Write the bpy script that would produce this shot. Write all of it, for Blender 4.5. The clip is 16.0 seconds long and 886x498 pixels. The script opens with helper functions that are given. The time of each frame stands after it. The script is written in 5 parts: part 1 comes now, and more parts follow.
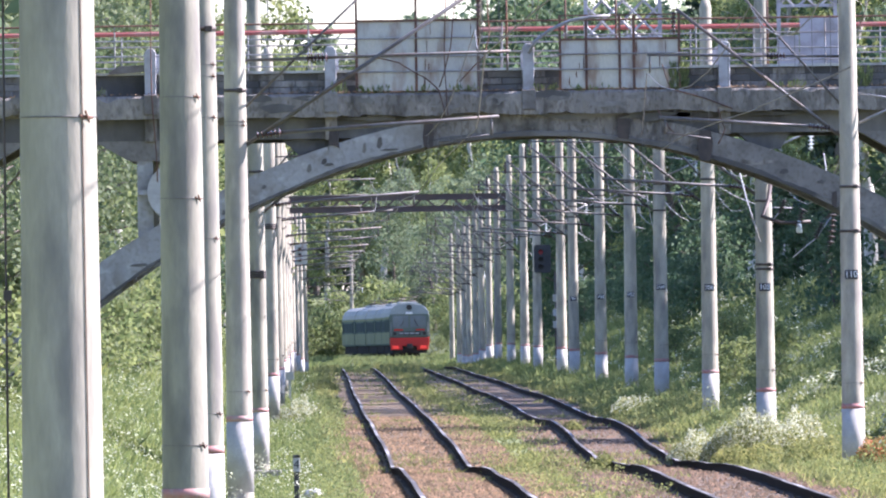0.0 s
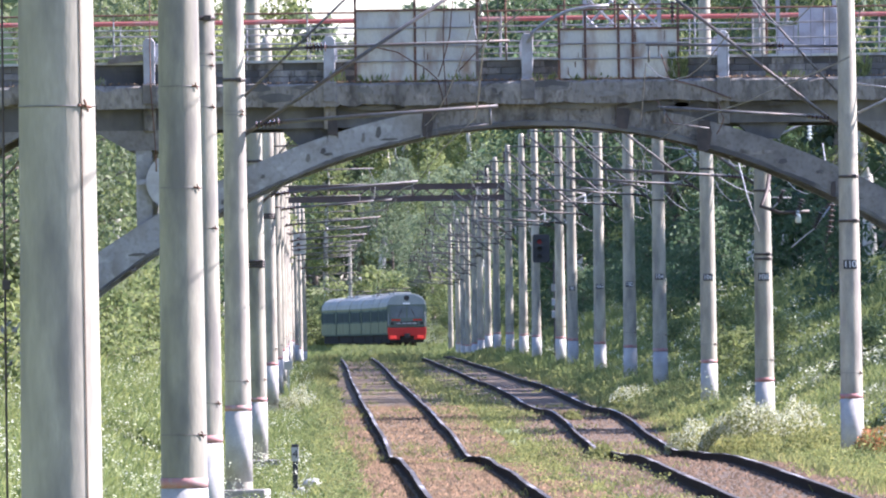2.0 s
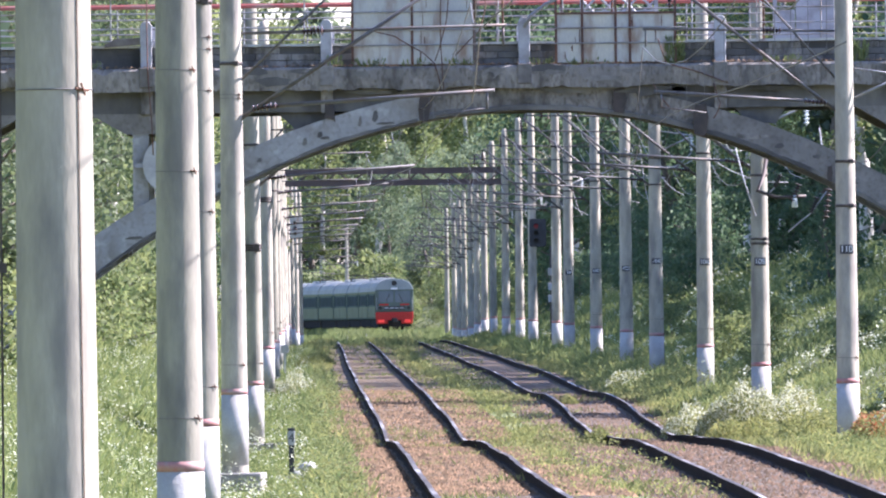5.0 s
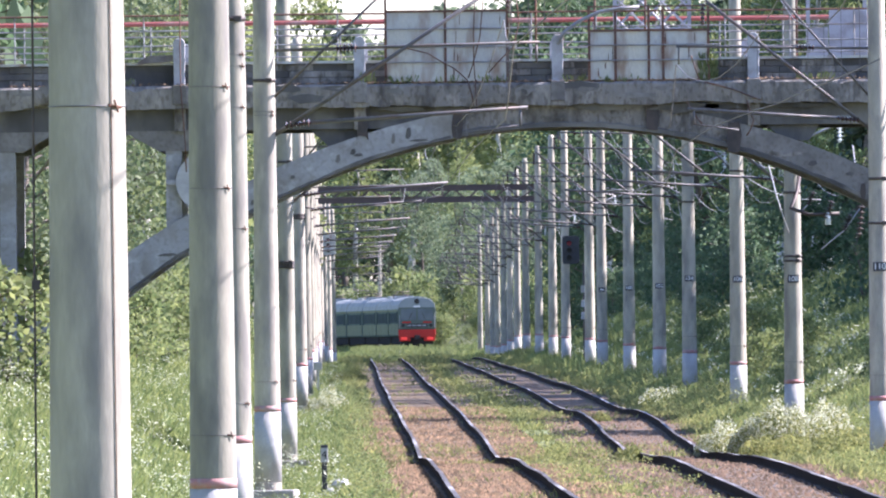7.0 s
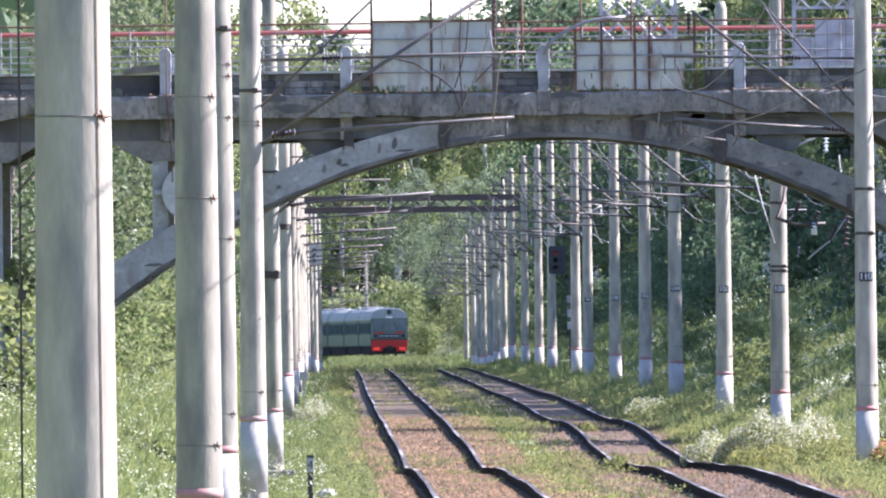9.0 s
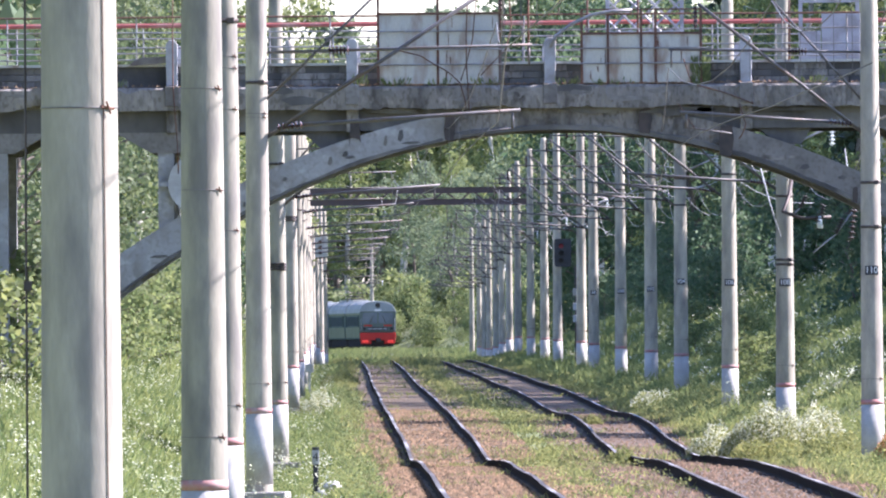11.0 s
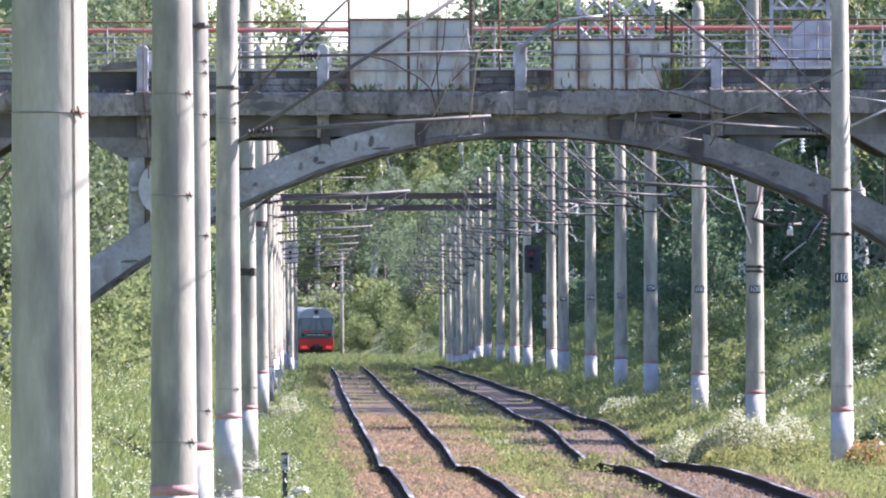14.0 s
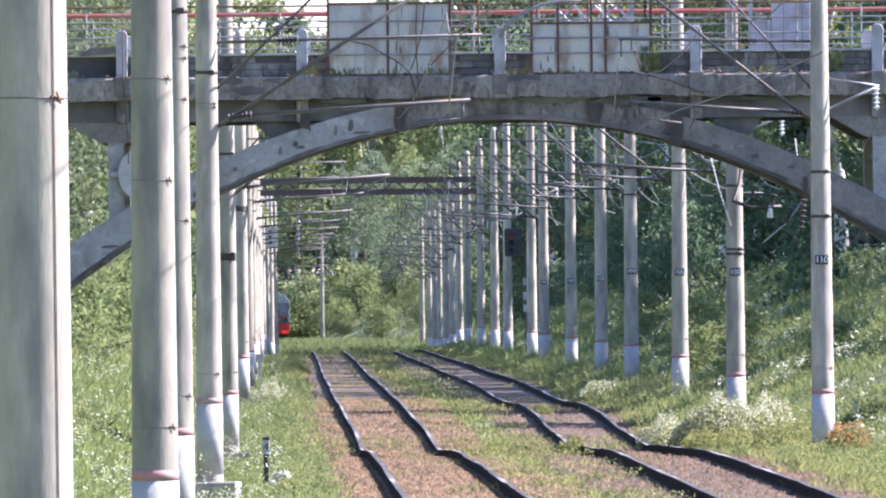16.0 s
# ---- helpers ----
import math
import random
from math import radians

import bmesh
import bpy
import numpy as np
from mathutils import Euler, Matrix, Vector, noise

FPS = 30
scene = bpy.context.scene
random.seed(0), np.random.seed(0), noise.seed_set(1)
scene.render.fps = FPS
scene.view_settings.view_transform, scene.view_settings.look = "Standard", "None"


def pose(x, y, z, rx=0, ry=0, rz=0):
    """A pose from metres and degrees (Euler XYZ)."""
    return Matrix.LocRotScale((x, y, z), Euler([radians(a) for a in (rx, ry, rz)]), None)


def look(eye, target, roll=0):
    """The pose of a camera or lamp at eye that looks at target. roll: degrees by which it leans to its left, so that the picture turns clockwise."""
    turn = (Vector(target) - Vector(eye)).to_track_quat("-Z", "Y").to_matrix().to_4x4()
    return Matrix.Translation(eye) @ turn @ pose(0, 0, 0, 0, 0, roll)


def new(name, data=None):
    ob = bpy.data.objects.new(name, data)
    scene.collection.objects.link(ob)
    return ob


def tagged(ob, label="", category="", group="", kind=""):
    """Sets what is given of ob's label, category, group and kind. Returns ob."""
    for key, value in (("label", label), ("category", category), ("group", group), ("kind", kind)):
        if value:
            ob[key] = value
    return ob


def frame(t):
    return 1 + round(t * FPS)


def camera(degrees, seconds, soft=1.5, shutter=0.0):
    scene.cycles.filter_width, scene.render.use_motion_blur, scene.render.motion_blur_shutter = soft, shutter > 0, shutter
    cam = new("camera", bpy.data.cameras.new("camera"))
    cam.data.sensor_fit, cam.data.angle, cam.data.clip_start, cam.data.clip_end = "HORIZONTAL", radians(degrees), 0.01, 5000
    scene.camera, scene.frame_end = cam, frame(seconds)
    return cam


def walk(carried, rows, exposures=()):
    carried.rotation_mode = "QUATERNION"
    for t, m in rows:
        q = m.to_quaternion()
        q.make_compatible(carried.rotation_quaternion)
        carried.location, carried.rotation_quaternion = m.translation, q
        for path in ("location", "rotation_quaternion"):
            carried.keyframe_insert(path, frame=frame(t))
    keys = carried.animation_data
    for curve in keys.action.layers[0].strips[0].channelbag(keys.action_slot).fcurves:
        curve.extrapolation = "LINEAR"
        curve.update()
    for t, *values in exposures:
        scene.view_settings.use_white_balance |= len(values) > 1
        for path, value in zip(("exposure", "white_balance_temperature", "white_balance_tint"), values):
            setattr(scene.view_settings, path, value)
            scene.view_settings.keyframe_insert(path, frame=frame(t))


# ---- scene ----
EYE = Vector((0.0, 0.0, 2.4))
# seconds, turn to the right, tilt upwards, roll, in degrees
WALK = [
    (0, 0.00000, 0.25643, -0.80),
    (0.5, -0.02009, 0.22375, -0.96),
    (1, -0.03484, 0.22860, -1.02),
    (1.5, 0.02057, 0.21804, -0.81),
    (2, 0.00369, 0.22122, -0.76),
    (2.5, 0.04035, 0.25339, -0.84),
    (3, 0.04204, 0.24066, -0.76),
    (3.5, -0.01716, 0.20228, -0.57),
    (5.8, -0.02441, 0.16557, -0.73),
    (6, -0.05366, 0.17746, -0.74),
    (6.5, -0.09767, 0.17969, -0.56),
    (7, -0.09675, 0.22602, -0.61),
    (7.5, -0.06894, 0.24850, -0.61),
    (8, -0.02701, 0.27161, -0.58),
    (8.5, -0.02629, 0.24105, -0.66),
    (9, -0.04949, 0.25951, -0.60),
    (11.5, -0.06708, 0.21865, -0.44),
    (12, -0.02512, 0.20600, -0.51),
    (12.5, 0.01321, 0.22152, -0.44),
    (13, 0.02130, 0.20391, -0.43),
    (13.5, 0.01962, 0.23524, -0.23),
    (14, 0.03193, 0.25336, -0.24),
    (14.5, 0.02752, 0.25593, -0.46),
    (15, 0.07441, 0.25331, -0.43),
    (15.5, 0.12377, 0.22048, -0.51),
    (16, 0.09901, 0.19839, -0.51),
]


def aim(yaw, tilt, roll):
    return look(EYE, EYE + Vector((math.tan(radians(yaw)), 1.0, math.tan(radians(tilt)))) * 100, roll)


cam = camera(3.0, 16.0, soft=2.1)
walk(cam, [(t, aim(a, b, c)) for t, a, b, c in WALK], exposures=[(0, 2.19, 5880, 29), (16, 2.19, 5880, 29)])

# ---- light ----
SUN_EL, SUN_AZ = 38.0, 77.0
world = bpy.data.worlds.new("World")
scene.world = world
world.use_nodes = True
wn = world.node_tree
sky = wn.nodes.new("ShaderNodeTexSky")
sky.sky_type, sky.sun_disc = "NISHITA", False
sky.sun_elevation, sky.sun_rotation = radians(SUN_EL), radians(SUN_AZ)
sky.air_density, sky.dust_density, sky.ozone_density = 1.0, 0.4, 3.0
wn.links.new(sky.outputs[0], wn.nodes["Background"].inputs[0])
wn.nodes["Background"].inputs[1].default_value = 0.082
sun_data = bpy.data.lights.new("sun", "SUN")
sun_data.energy, sun_data.angle, sun_data.color = 4.3, radians(0.6), (1.0, 0.93, 0.82)
sun = new("sun", sun_data)
sun_dir = Vector((math.sin(radians(SUN_AZ)) * math.cos(radians(SUN_EL)), math.cos(radians(SUN_AZ)) * math.cos(radians(SUN_EL)), math.sin(radians(SUN_EL))))
sun.matrix_world = look(sun_dir * 50, (0, 0, 0))

# ---- materials ----


def mat(name, c1, c2, scale=3.0, rough=0.8, metal=0.0, bump=0.0, fine=40.0, stain=None, stain_scale=0.7, stain_amount=0.5,
        stretch=(1, 1, 1), random_by=None, spread=0.25, translucent=0.0, bump_dist=0.02, hue=1.0, speck=None, speck_scale=12.0, speck_amount=0.7):
    m = bpy.data.materials.new(name)
    m.use_nodes = True
    nt = m.node_tree
    n, l = nt.nodes, nt.links
    b = n["Principled BSDF"]
    b.inputs["Roughness"].default_value, b.inputs["Metallic"].default_value = rough, metal
    geo = n.new("ShaderNodeNewGeometry")
    mp = n.new("ShaderNodeMapping")
    mp.inputs["Scale"].default_value = stretch
    l.new(geo.outputs["Position"], mp.inputs["Vector"])

    def noise_tex(s, detail=6.0):
        t = n.new("ShaderNodeTexNoise")
        t.inputs["Scale"].default_value, t.inputs["Detail"].default_value = s, detail
        l.new(mp.outputs[0], t.inputs["Vector"])
        return t

    def blend(fac, a, bcol, kind="MIX"):
        x = n.new("ShaderNodeMix")
        x.data_type, x.blend_type = "RGBA", kind
        if isinstance(fac, float):
            x.inputs[0].default_value = fac
        else:
            l.new(fac, x.inputs[0])
        for s, v in ((6, a), (7, bcol)):
            if isinstance(v, tuple):
                x.inputs[s].default_value = (*v, 1)
            else:
                l.new(v, x.inputs[s])
        return x.outputs[2]

    def ramp(src, lo, hi):
        r = n.new("ShaderNodeMapRange")
        r.inputs[1].default_value, r.inputs[2].default_value = lo, hi
        l.new(src, r.inputs[0])
        return r.outputs[0]

    big, small = noise_tex(scale), noise_tex(fine, 3.0)
    col = blend(ramp(big.outputs[0], 0.35, 0.65), c1, c2)
    grain = ramp(small.outputs[0], 0.3, 0.7)
    dark = tuple(0.6 * (x + y) / 2 for x, y in zip(c1, c2))
    mixg = n.new("ShaderNodeMath")
    mixg.operation = "MULTIPLY"
    mixg.inputs[1].default_value = 0.3
    l.new(grain, mixg.inputs[0])
    col = blend(mixg.outputs[0], col, dark)
    if stain:
        st = noise_tex(stain_scale, 8.0)
        f = n.new("ShaderNodeMath")
        f.operation = "MULTIPLY"
        f.inputs[1].default_value = stain_amount
        l.new(ramp(st.outputs[0], 0.5, 0.68), f.inputs[0])
        col = blend(f.outputs[0], col, stain)
    if speck:
        sp = noise_tex(speck_scale, 10.0)
        f = n.new("ShaderNodeMath")
        f.operation = "MULTIPLY"
        f.inputs[1].default_value = speck_amount
        l.new(ramp(sp.outputs[0], 0.52, 0.62), f.inputs[0])
        col = blend(f.outputs[0], col, speck)
        sp2 = noise_tex(speck_scale * 0.37, 10.0)
        f = n.new("ShaderNodeMath")
        f.operation = "MULTIPLY"
        f.inputs[1].default_value = speck_amount * 0.6
        l.new(ramp(sp2.outputs[0], 0.56, 0.66), f.inputs[0])
        col = blend(f.outputs[0], col, tuple(min(1.6 * v, 0.8) for v in c1))
    if random_by:
        if random_by == "object":
            src = n.new("ShaderNodeObjectInfo").outputs["Random"]
        else:
            src = geo.outputs["Random Per Island"]
        hs = n.new("ShaderNodeHueSaturation")
        r = n.new("ShaderNodeMapRange")
        r.inputs[3].default_value, r.inputs[4].default_value = 1 - spread, 1 + spread
        l.new(src, r.inputs[0])
        l.new(r.outputs[0], hs.inputs["Value"])
        r2 = n.new("ShaderNodeMapRange")
        r2.inputs[3].default_value, r2.inputs[4].default_value = 0.5 + 0.06 * spread * hue, 0.5 - 0.10 * spread * hue
        l.new(src, r2.inputs[0])
        l.new(r2.outputs[0], hs.inputs["Hue"])
        l.new(col, hs.inputs["Color"])
        col = hs.outputs[0]
    l.new(col, b.inputs["Base Color"])
    if bump:
        bp = n.new("ShaderNodeBump")
        bp.inputs["Strength"].default_value, bp.inputs["Distance"].default_value = bump, bump_dist
        l.new(small.outputs[0], bp.inputs["Height"])
        l.new(bp.outputs[0], b.inputs["Normal"])
    if translucent:
        tr = n.new("ShaderNodeBsdfTranslucent")
        l.new(col, tr.inputs[0])
        ms = n.new("ShaderNodeMixShader")
        ms.inputs[0].default_value = translucent
        l.new(b.outputs[0], ms.inputs[1])
        l.new(tr.outputs[0], ms.inputs[2])
        l.new(ms.outputs[0], n["Material Output"].inputs[0])
    return m


def glow(name, colour, strength):
    m = bpy.data.materials.new(name)
    m.use_nodes = True
    b = m.node_tree.nodes["Principled BSDF"]
    b.inputs["Base Color"].default_value = (*colour, 1)
    b.inputs["Emission Color"].default_value = (*colour, 1)
    b.inputs["Emission Strength"].default_value = strength
    return m


M_MAST = mat("spun concrete", (0.39, 0.368, 0.288), (0.262, 0.25, 0.2), 3.0, 0.85, bump=0.15, fine=38, stain=(0.13, 0.125, 0.12), stain_scale=4.0, stain_amount=0.65, stretch=(1, 1, 0.3), random_by="object", spread=0.15, speck=(0.2, 0.188, 0.16), speck_scale=5.0, speck_amount=0.4)
M_WHITE = mat("whitewash", (0.45, 0.45, 0.43), (0.36, 0.36, 0.345), 4, 0.85, bump=0.2, fine=30, stain=(0.32, 0.30, 0.27), stain_scale=3.5, stain_amount=0.6)
M_RED = mat("faded red paint", (0.42, 0.18, 0.17), (0.36, 0.22, 0.2), 6, 0.7, fine=40, stain=(0.35, 0.3, 0.28), stain_scale=6, stain_amount=0.7)
M_CONC = mat("weathered concrete", (0.27, 0.248, 0.215), (0.17, 0.157, 0.137), 2.0, 0.9, bump=0.9, fine=9, stain=(0.05, 0.046, 0.04), stain_scale=2.6, stain_amount=0.85, stretch=(1, 1, 0.5), bump_dist=0.05, speck=(0.07, 0.056, 0.042), speck_scale=14.0, speck_amount=0.5)
M_RIB = mat("pale concrete", (0.36, 0.36, 0.35), (0.27, 0.27, 0.262), 0.8, 0.9, bump=0.5, fine=10, stain=(0.17, 0.15, 0.12), stain_scale=1.5, stain_amount=0.65, speck=(0.2, 0.19, 0.17), speck_scale=9.0, speck_amount=0.5)
M_RIB2 = mat("stained grey concrete", (0.235, 0.222, 0.2), (0.15, 0.14, 0.125), 1.3, 0.9, bump=0.4, fine=12, stain=(0.10, 0.09, 0.08), stain_scale=0.9, stain_amount=0.7, speck=(0.09, 0.075, 0.058), speck_scale=12.0, speck_amount=0.25)
# tone darkened for the shade below the edge beam, besides soot
M_SOFFIT = mat("sooty and shaded concrete", (0.13, 0.125, 0.115), (0.065, 0.062, 0.058), 1.2, 0.95, bump=0.6, fine=9, stain=(0.26, 0.245, 0.21), stain_scale=0.9, stain_amount=0.6, stretch=(1, 1, 0.6))
M_FOOT = mat("footing concrete", (0.36, 0.34, 0.31), (0.26, 0.25, 0.23), 3, 0.9, bump=0.5, fine=25, stain=(0.12, 0.12, 0.1), stain_scale=2)
M_STEEL = mat("dull galvanised steel", (0.33, 0.34, 0.35), (0.24, 0.24, 0.25), 5, 0.55, 0.5, fine=60, stain=(0.16, 0.10, 0.07), stain_scale=2.0, stain_amount=0.5)
M_ARM = mat("dull bracket tube", (0.13, 0.128, 0.13), (0.085, 0.08, 0.078), 5, 0.6, 0.3, fine=60, stain=(0.16, 0.10, 0.07), stain_scale=2.0, stain_amount=0.5)
M_GANTRY = mat("old dark paint", (0.115, 0.08, 0.08), (0.075, 0.056, 0.058), 1.0, 0.7, 0.1, fine=20, stain=(0.2, 0.13, 0.1), stain_scale=1.0)
M_DARK = mat("dark iron", (0.05, 0.045, 0.042), (0.09, 0.07, 0.06), 5, 0.6, 0.4, fine=60)
M_RUST = mat("rusty steel", (0.16, 0.08, 0.055), (0.10, 0.06, 0.05), 3, 0.8, 0.2, fine=50, stain=(0.26, 0.13, 0.07), stain_scale=4)
M_PANEL = mat("grey panel paint", (0.50, 0.48, 0.40), (0.39, 0.41, 0.42), 1.4, 0.6, fine=30, stain=(0.22, 0.135, 0.075), stain_scale=2.8, stain_amount=0.8, stretch=(1, 1, 0.35))
M_PIPE = mat("red pipe paint", (0.36, 0.085, 0.07), (0.28, 0.10, 0.085), 2, 0.6, fine=30, stain=(0.3, 0.2, 0.17), stain_scale=2, stain_amount=0.8)
M_LILAC = mat("pale chipped paint", (0.41, 0.41, 0.425), (0.32, 0.32, 0.33), 3, 0.7, fine=30, stain=(0.22, 0.2, 0.18), stain_scale=3.0, stain_amount=0.6)
M_PORC = mat("brown porcelain", (0.07, 0.04, 0.035), (0.05, 0.03, 0.03), 8, 0.25, fine=60)
M_GLASSI = mat("pale insulator glass", (0.6, 0.65, 0.64), (0.5, 0.55, 0.55), 8, 0.2, fine=60)
M_WIRE = mat("weathered wire", (0.20, 0.19, 0.18), (0.14, 0.13, 0.12), 3, 0.6, 0.4, fine=50)
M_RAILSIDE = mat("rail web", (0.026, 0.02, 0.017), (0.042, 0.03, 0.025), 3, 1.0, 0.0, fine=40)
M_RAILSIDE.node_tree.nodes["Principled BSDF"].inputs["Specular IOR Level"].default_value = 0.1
# the pale stain colours sunlit stretches onto the worn head
M_RAILTOP = mat("worn rail head with lit stretches", (0.10, 0.095, 0.09), (0.05, 0.045, 0.042), 0.15, 0.75, 0.5, fine=30, stain=(0.45, 0.45, 0.45), stain_scale=0.05, stain_amount=0.95)
M_SLEEP = mat("old timber sleeper", (0.13, 0.11, 0.10), (0.2, 0.18, 0.16), 4, 0.9, bump=0.5, fine=40)
M_BALLAST = mat("reddish ballast", (0.145, 0.10, 0.054), (0.085, 0.062, 0.038), 1.2, 0.95, bump=1.0, fine=26, stain=(0.10, 0.085, 0.065), stain_scale=0.14, stain_amount=0.5, bump_dist=0.06)
M_DIRT = mat("dark reddish track soil", (0.125, 0.085, 0.055), (0.075, 0.055, 0.038), 1.0, 0.95, bump=1.0, fine=26, stain=(0.11, 0.1, 0.06), stain_scale=0.2, stain_amount=0.6, bump_dist=0.05)
M_DIRTSTONE = mat("dark track stone", (0.165, 0.107, 0.06), (0.085, 0.06, 0.038), 1.4, 0.9, fine=40, random_by="island", spread=0.5, hue=0.25)
M_STONE = mat("ballast stone", (0.24, 0.158, 0.078), (0.09, 0.062, 0.036), 1.4, 0.9, fine=40, random_by="island", spread=0.6, hue=0.25)
M_GROUND = mat("grassy soil", (0.14, 0.17, 0.05), (0.10, 0.13, 0.045), 0.35, 0.95, bump=0.8, fine=6, stain=(0.18, 0.14, 0.08), stain_scale=0.1, stain_amount=0.5)
M_GRASS = mat("grass blades", (0.215, 0.265, 0.095), (0.15, 0.205, 0.075), 0.3, 0.8, fine=3, random_by="island", spread=0.35, translucent=0.5)
M_DRY = mat("yellowing weeds", (0.265, 0.29, 0.105), (0.19, 0.225, 0.08), 0.3, 0.8, fine=3, random_by="island", spread=0.4, translucent=0.55)
M_FLOWER = mat("white umbels", (0.66, 0.68, 0.55), (0.52, 0.56, 0.40), 3, 0.8, fine=30, random_by="island", spread=0.12, translucent=0.5)
M_RUSTWEED = mat("reddish weeds", (0.42, 0.16, 0.06), (0.3, 0.2, 0.06), 2, 0.8, fine=20, random_by="island", spread=0.3, translucent=0.3)
M_BARK = mat("grey bark", (0.14, 0.12, 0.10), (0.09, 0.075, 0.06), 2, 0.95, bump=0.8, fine=10)
M_BIRCH = mat("birch bark", (0.55, 0.54, 0.50), (0.42, 0.40, 0.37), 1.5, 0.9, fine=12, stain=(0.08, 0.07, 0.06), stain_scale=1.2, stain_amount=0.8)
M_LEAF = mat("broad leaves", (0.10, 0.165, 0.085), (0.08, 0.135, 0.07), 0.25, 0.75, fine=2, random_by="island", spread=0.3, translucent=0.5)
M_LEAF2 = mat("bright leaves", (0.21, 0.26, 0.10), (0.16, 0.21, 0.085), 0.25, 0.75, fine=2, random_by="island", spread=0.3, translucent=0.55)
M_LEAF3 = mat("mixed leaves", (0.125, 0.17, 0.08), (0.085, 0.125, 0.06), 0.5, 0.75, fine=3, random_by="island", spread=0.35, translucent=0.42)
# distance haze put into the leaf colour of the far trees
M_LEAF_HAZY = mat("far leaves paled for haze", (0.19, 0.245, 0.145), (0.14, 0.19, 0.11), 0.25, 0.8, fine=2, random_by="island", spread=0.25, translucent=0.55)
M_NEEDLE = mat("dark needles", (0.05, 0.088, 0.048), (0.038, 0.07, 0.038), 0.3, 0.6, fine=2, random_by="island", spread=0.4, translucent=0.2)
M_TGREEN = mat("dark green coach paint", (0.13, 0.165, 0.14), (0.11, 0.14, 0.12), 0.6, 0.45, fine=8)
M_TLIGHT = mat("pale olive coach paint", (0.225, 0.245, 0.165), (0.19, 0.21, 0.14), 0.6, 0.5, fine=8)
M_TROOF = mat("pale grey roof paint", (0.36, 0.38, 0.37), (0.27, 0.29, 0.285), 0.6, 0.7, fine=8)
M_TBROW = mat("slate grey cab paint", (0.31, 0.345, 0.345), (0.25, 0.285, 0.285), 0.6, 0.6, fine=8)
M_TDOOR = mat("very dark green paint", (0.065, 0.085, 0.078), (0.05, 0.068, 0.064), 0.6, 0.6, fine=8)
M_TRED = mat("bright red cab paint", (0.52, 0.055, 0.045), (0.46, 0.06, 0.045), 0.6, 0.5, fine=8)
M_TGLASS = mat("coach window glass", (0.08, 0.1, 0.1), (0.06, 0.075, 0.075), 0.6, 0.3, fine=8)
M_CABGLASS = mat("cab window glass", (0.17, 0.2, 0.22), (0.11, 0.14, 0.15), 0.6, 0.1, fine=8)
M_UNDER = mat("black underframe", (0.045, 0.045, 0.045), (0.065, 0.062, 0.058), 2, 0.8, fine=20)
M_PLATE = mat("black number plate", (0.03, 0.03, 0.035), (0.04, 0.04, 0.045), 4, 0.5, fine=20)
M_LETTER = mat("white lettering", (0.8, 0.8, 0.8), (0.75, 0.75, 0.75), 4, 0.6, fine=20)
for paint in (M_TGLASS, M_TGREEN, M_TLIGHT, M_TROOF, M_TRED, M_UNDER, M_TDOOR, M_TBROW):
    paint.node_tree.nodes["Principled BSDF"].inputs["Specular IOR Level"].default_value = 0.0
    paint.node_tree.nodes["Principled BSDF"].inputs["Roughness"].default_value = 0.9
M_LAMP_RED = glow("red signal lens", (0.2, 0.02, 0.03), 0.02)
M_TAIL = glow("red tail lamp", (0.8, 0.05, 0.03), 0.12)

# ---- mesh helpers ----


def box(bm, x0, x1, y0, y1, z0, z1):
    v = [bm.verts.new(p) for p in ((x0, y0, z0), (x1, y0, z0), (x1, y1, z0), (x0, y1, z0), (x0, y0, z1), (x1, y0, z1), (x1, y1, z1), (x0, y1, z1))]
    for q in ((0, 3, 2, 1), (4, 5, 6, 7), (0, 1, 5, 4), (1, 2, 6, 5), (2, 3, 7, 6), (3, 0, 4, 7)):
        bm.faces.new([v[i] for i in q])


def tube(bm, p0, p1, r0, r1=None, n=8, cap=True):
    r1 = r0 if r1 is None else r1
    p0, p1 = Vector(p0), Vector(p1)
    d = (p1 - p0).normalized()
    a = d.orthogonal().normalized()
    b = d.cross(a)
    rings = []
    for p, r in ((p0, r0), (p1, r1)):
        rings.append([bm.verts.new(p + (a * math.cos(i * math.tau / n) + b * math.sin(i * math.tau / n)) * r) for i in range(n)])
    for i in range(n):
        f = bm.faces.new((rings[0][i], rings[0][(i + 1) % n], rings[1][(i + 1) % n], rings[1][i]))
        f.smooth = n > 6
    if cap:
        bm.faces.new(rings[0][::-1])
        bm.faces.new(rings[1])


def chain(bm, pts, r, n=5):
    """one bent round bar through the points"""
    pts = [Vector(p) for p in pts]
    rings = []
    for i, p in enumerate(pts):
        d = (pts[min(i + 1, len(pts) - 1)] - pts[max(i - 1, 0)]).normalized()
        up = Vector((0, 0, 1)) if abs(d.z) < 0.9 else Vector((0, 1, 0))
        a = d.cross(up).normalized()
        b = d.cross(a)
        rings.append([bm.verts.new(p + (a * math.cos(k * math.tau / n) + b * math.sin(k * math.tau / n)) * r) for k in range(n)])
    for u, v in zip(rings, rings[1:]):
        for k in range(n):
            bm.faces.new((u[k], u[(k + 1) % n], v[(k + 1) % n], v[k])).smooth = True
    bm.faces.new(rings[0][::-1])
    bm.faces.new(rings[-1])


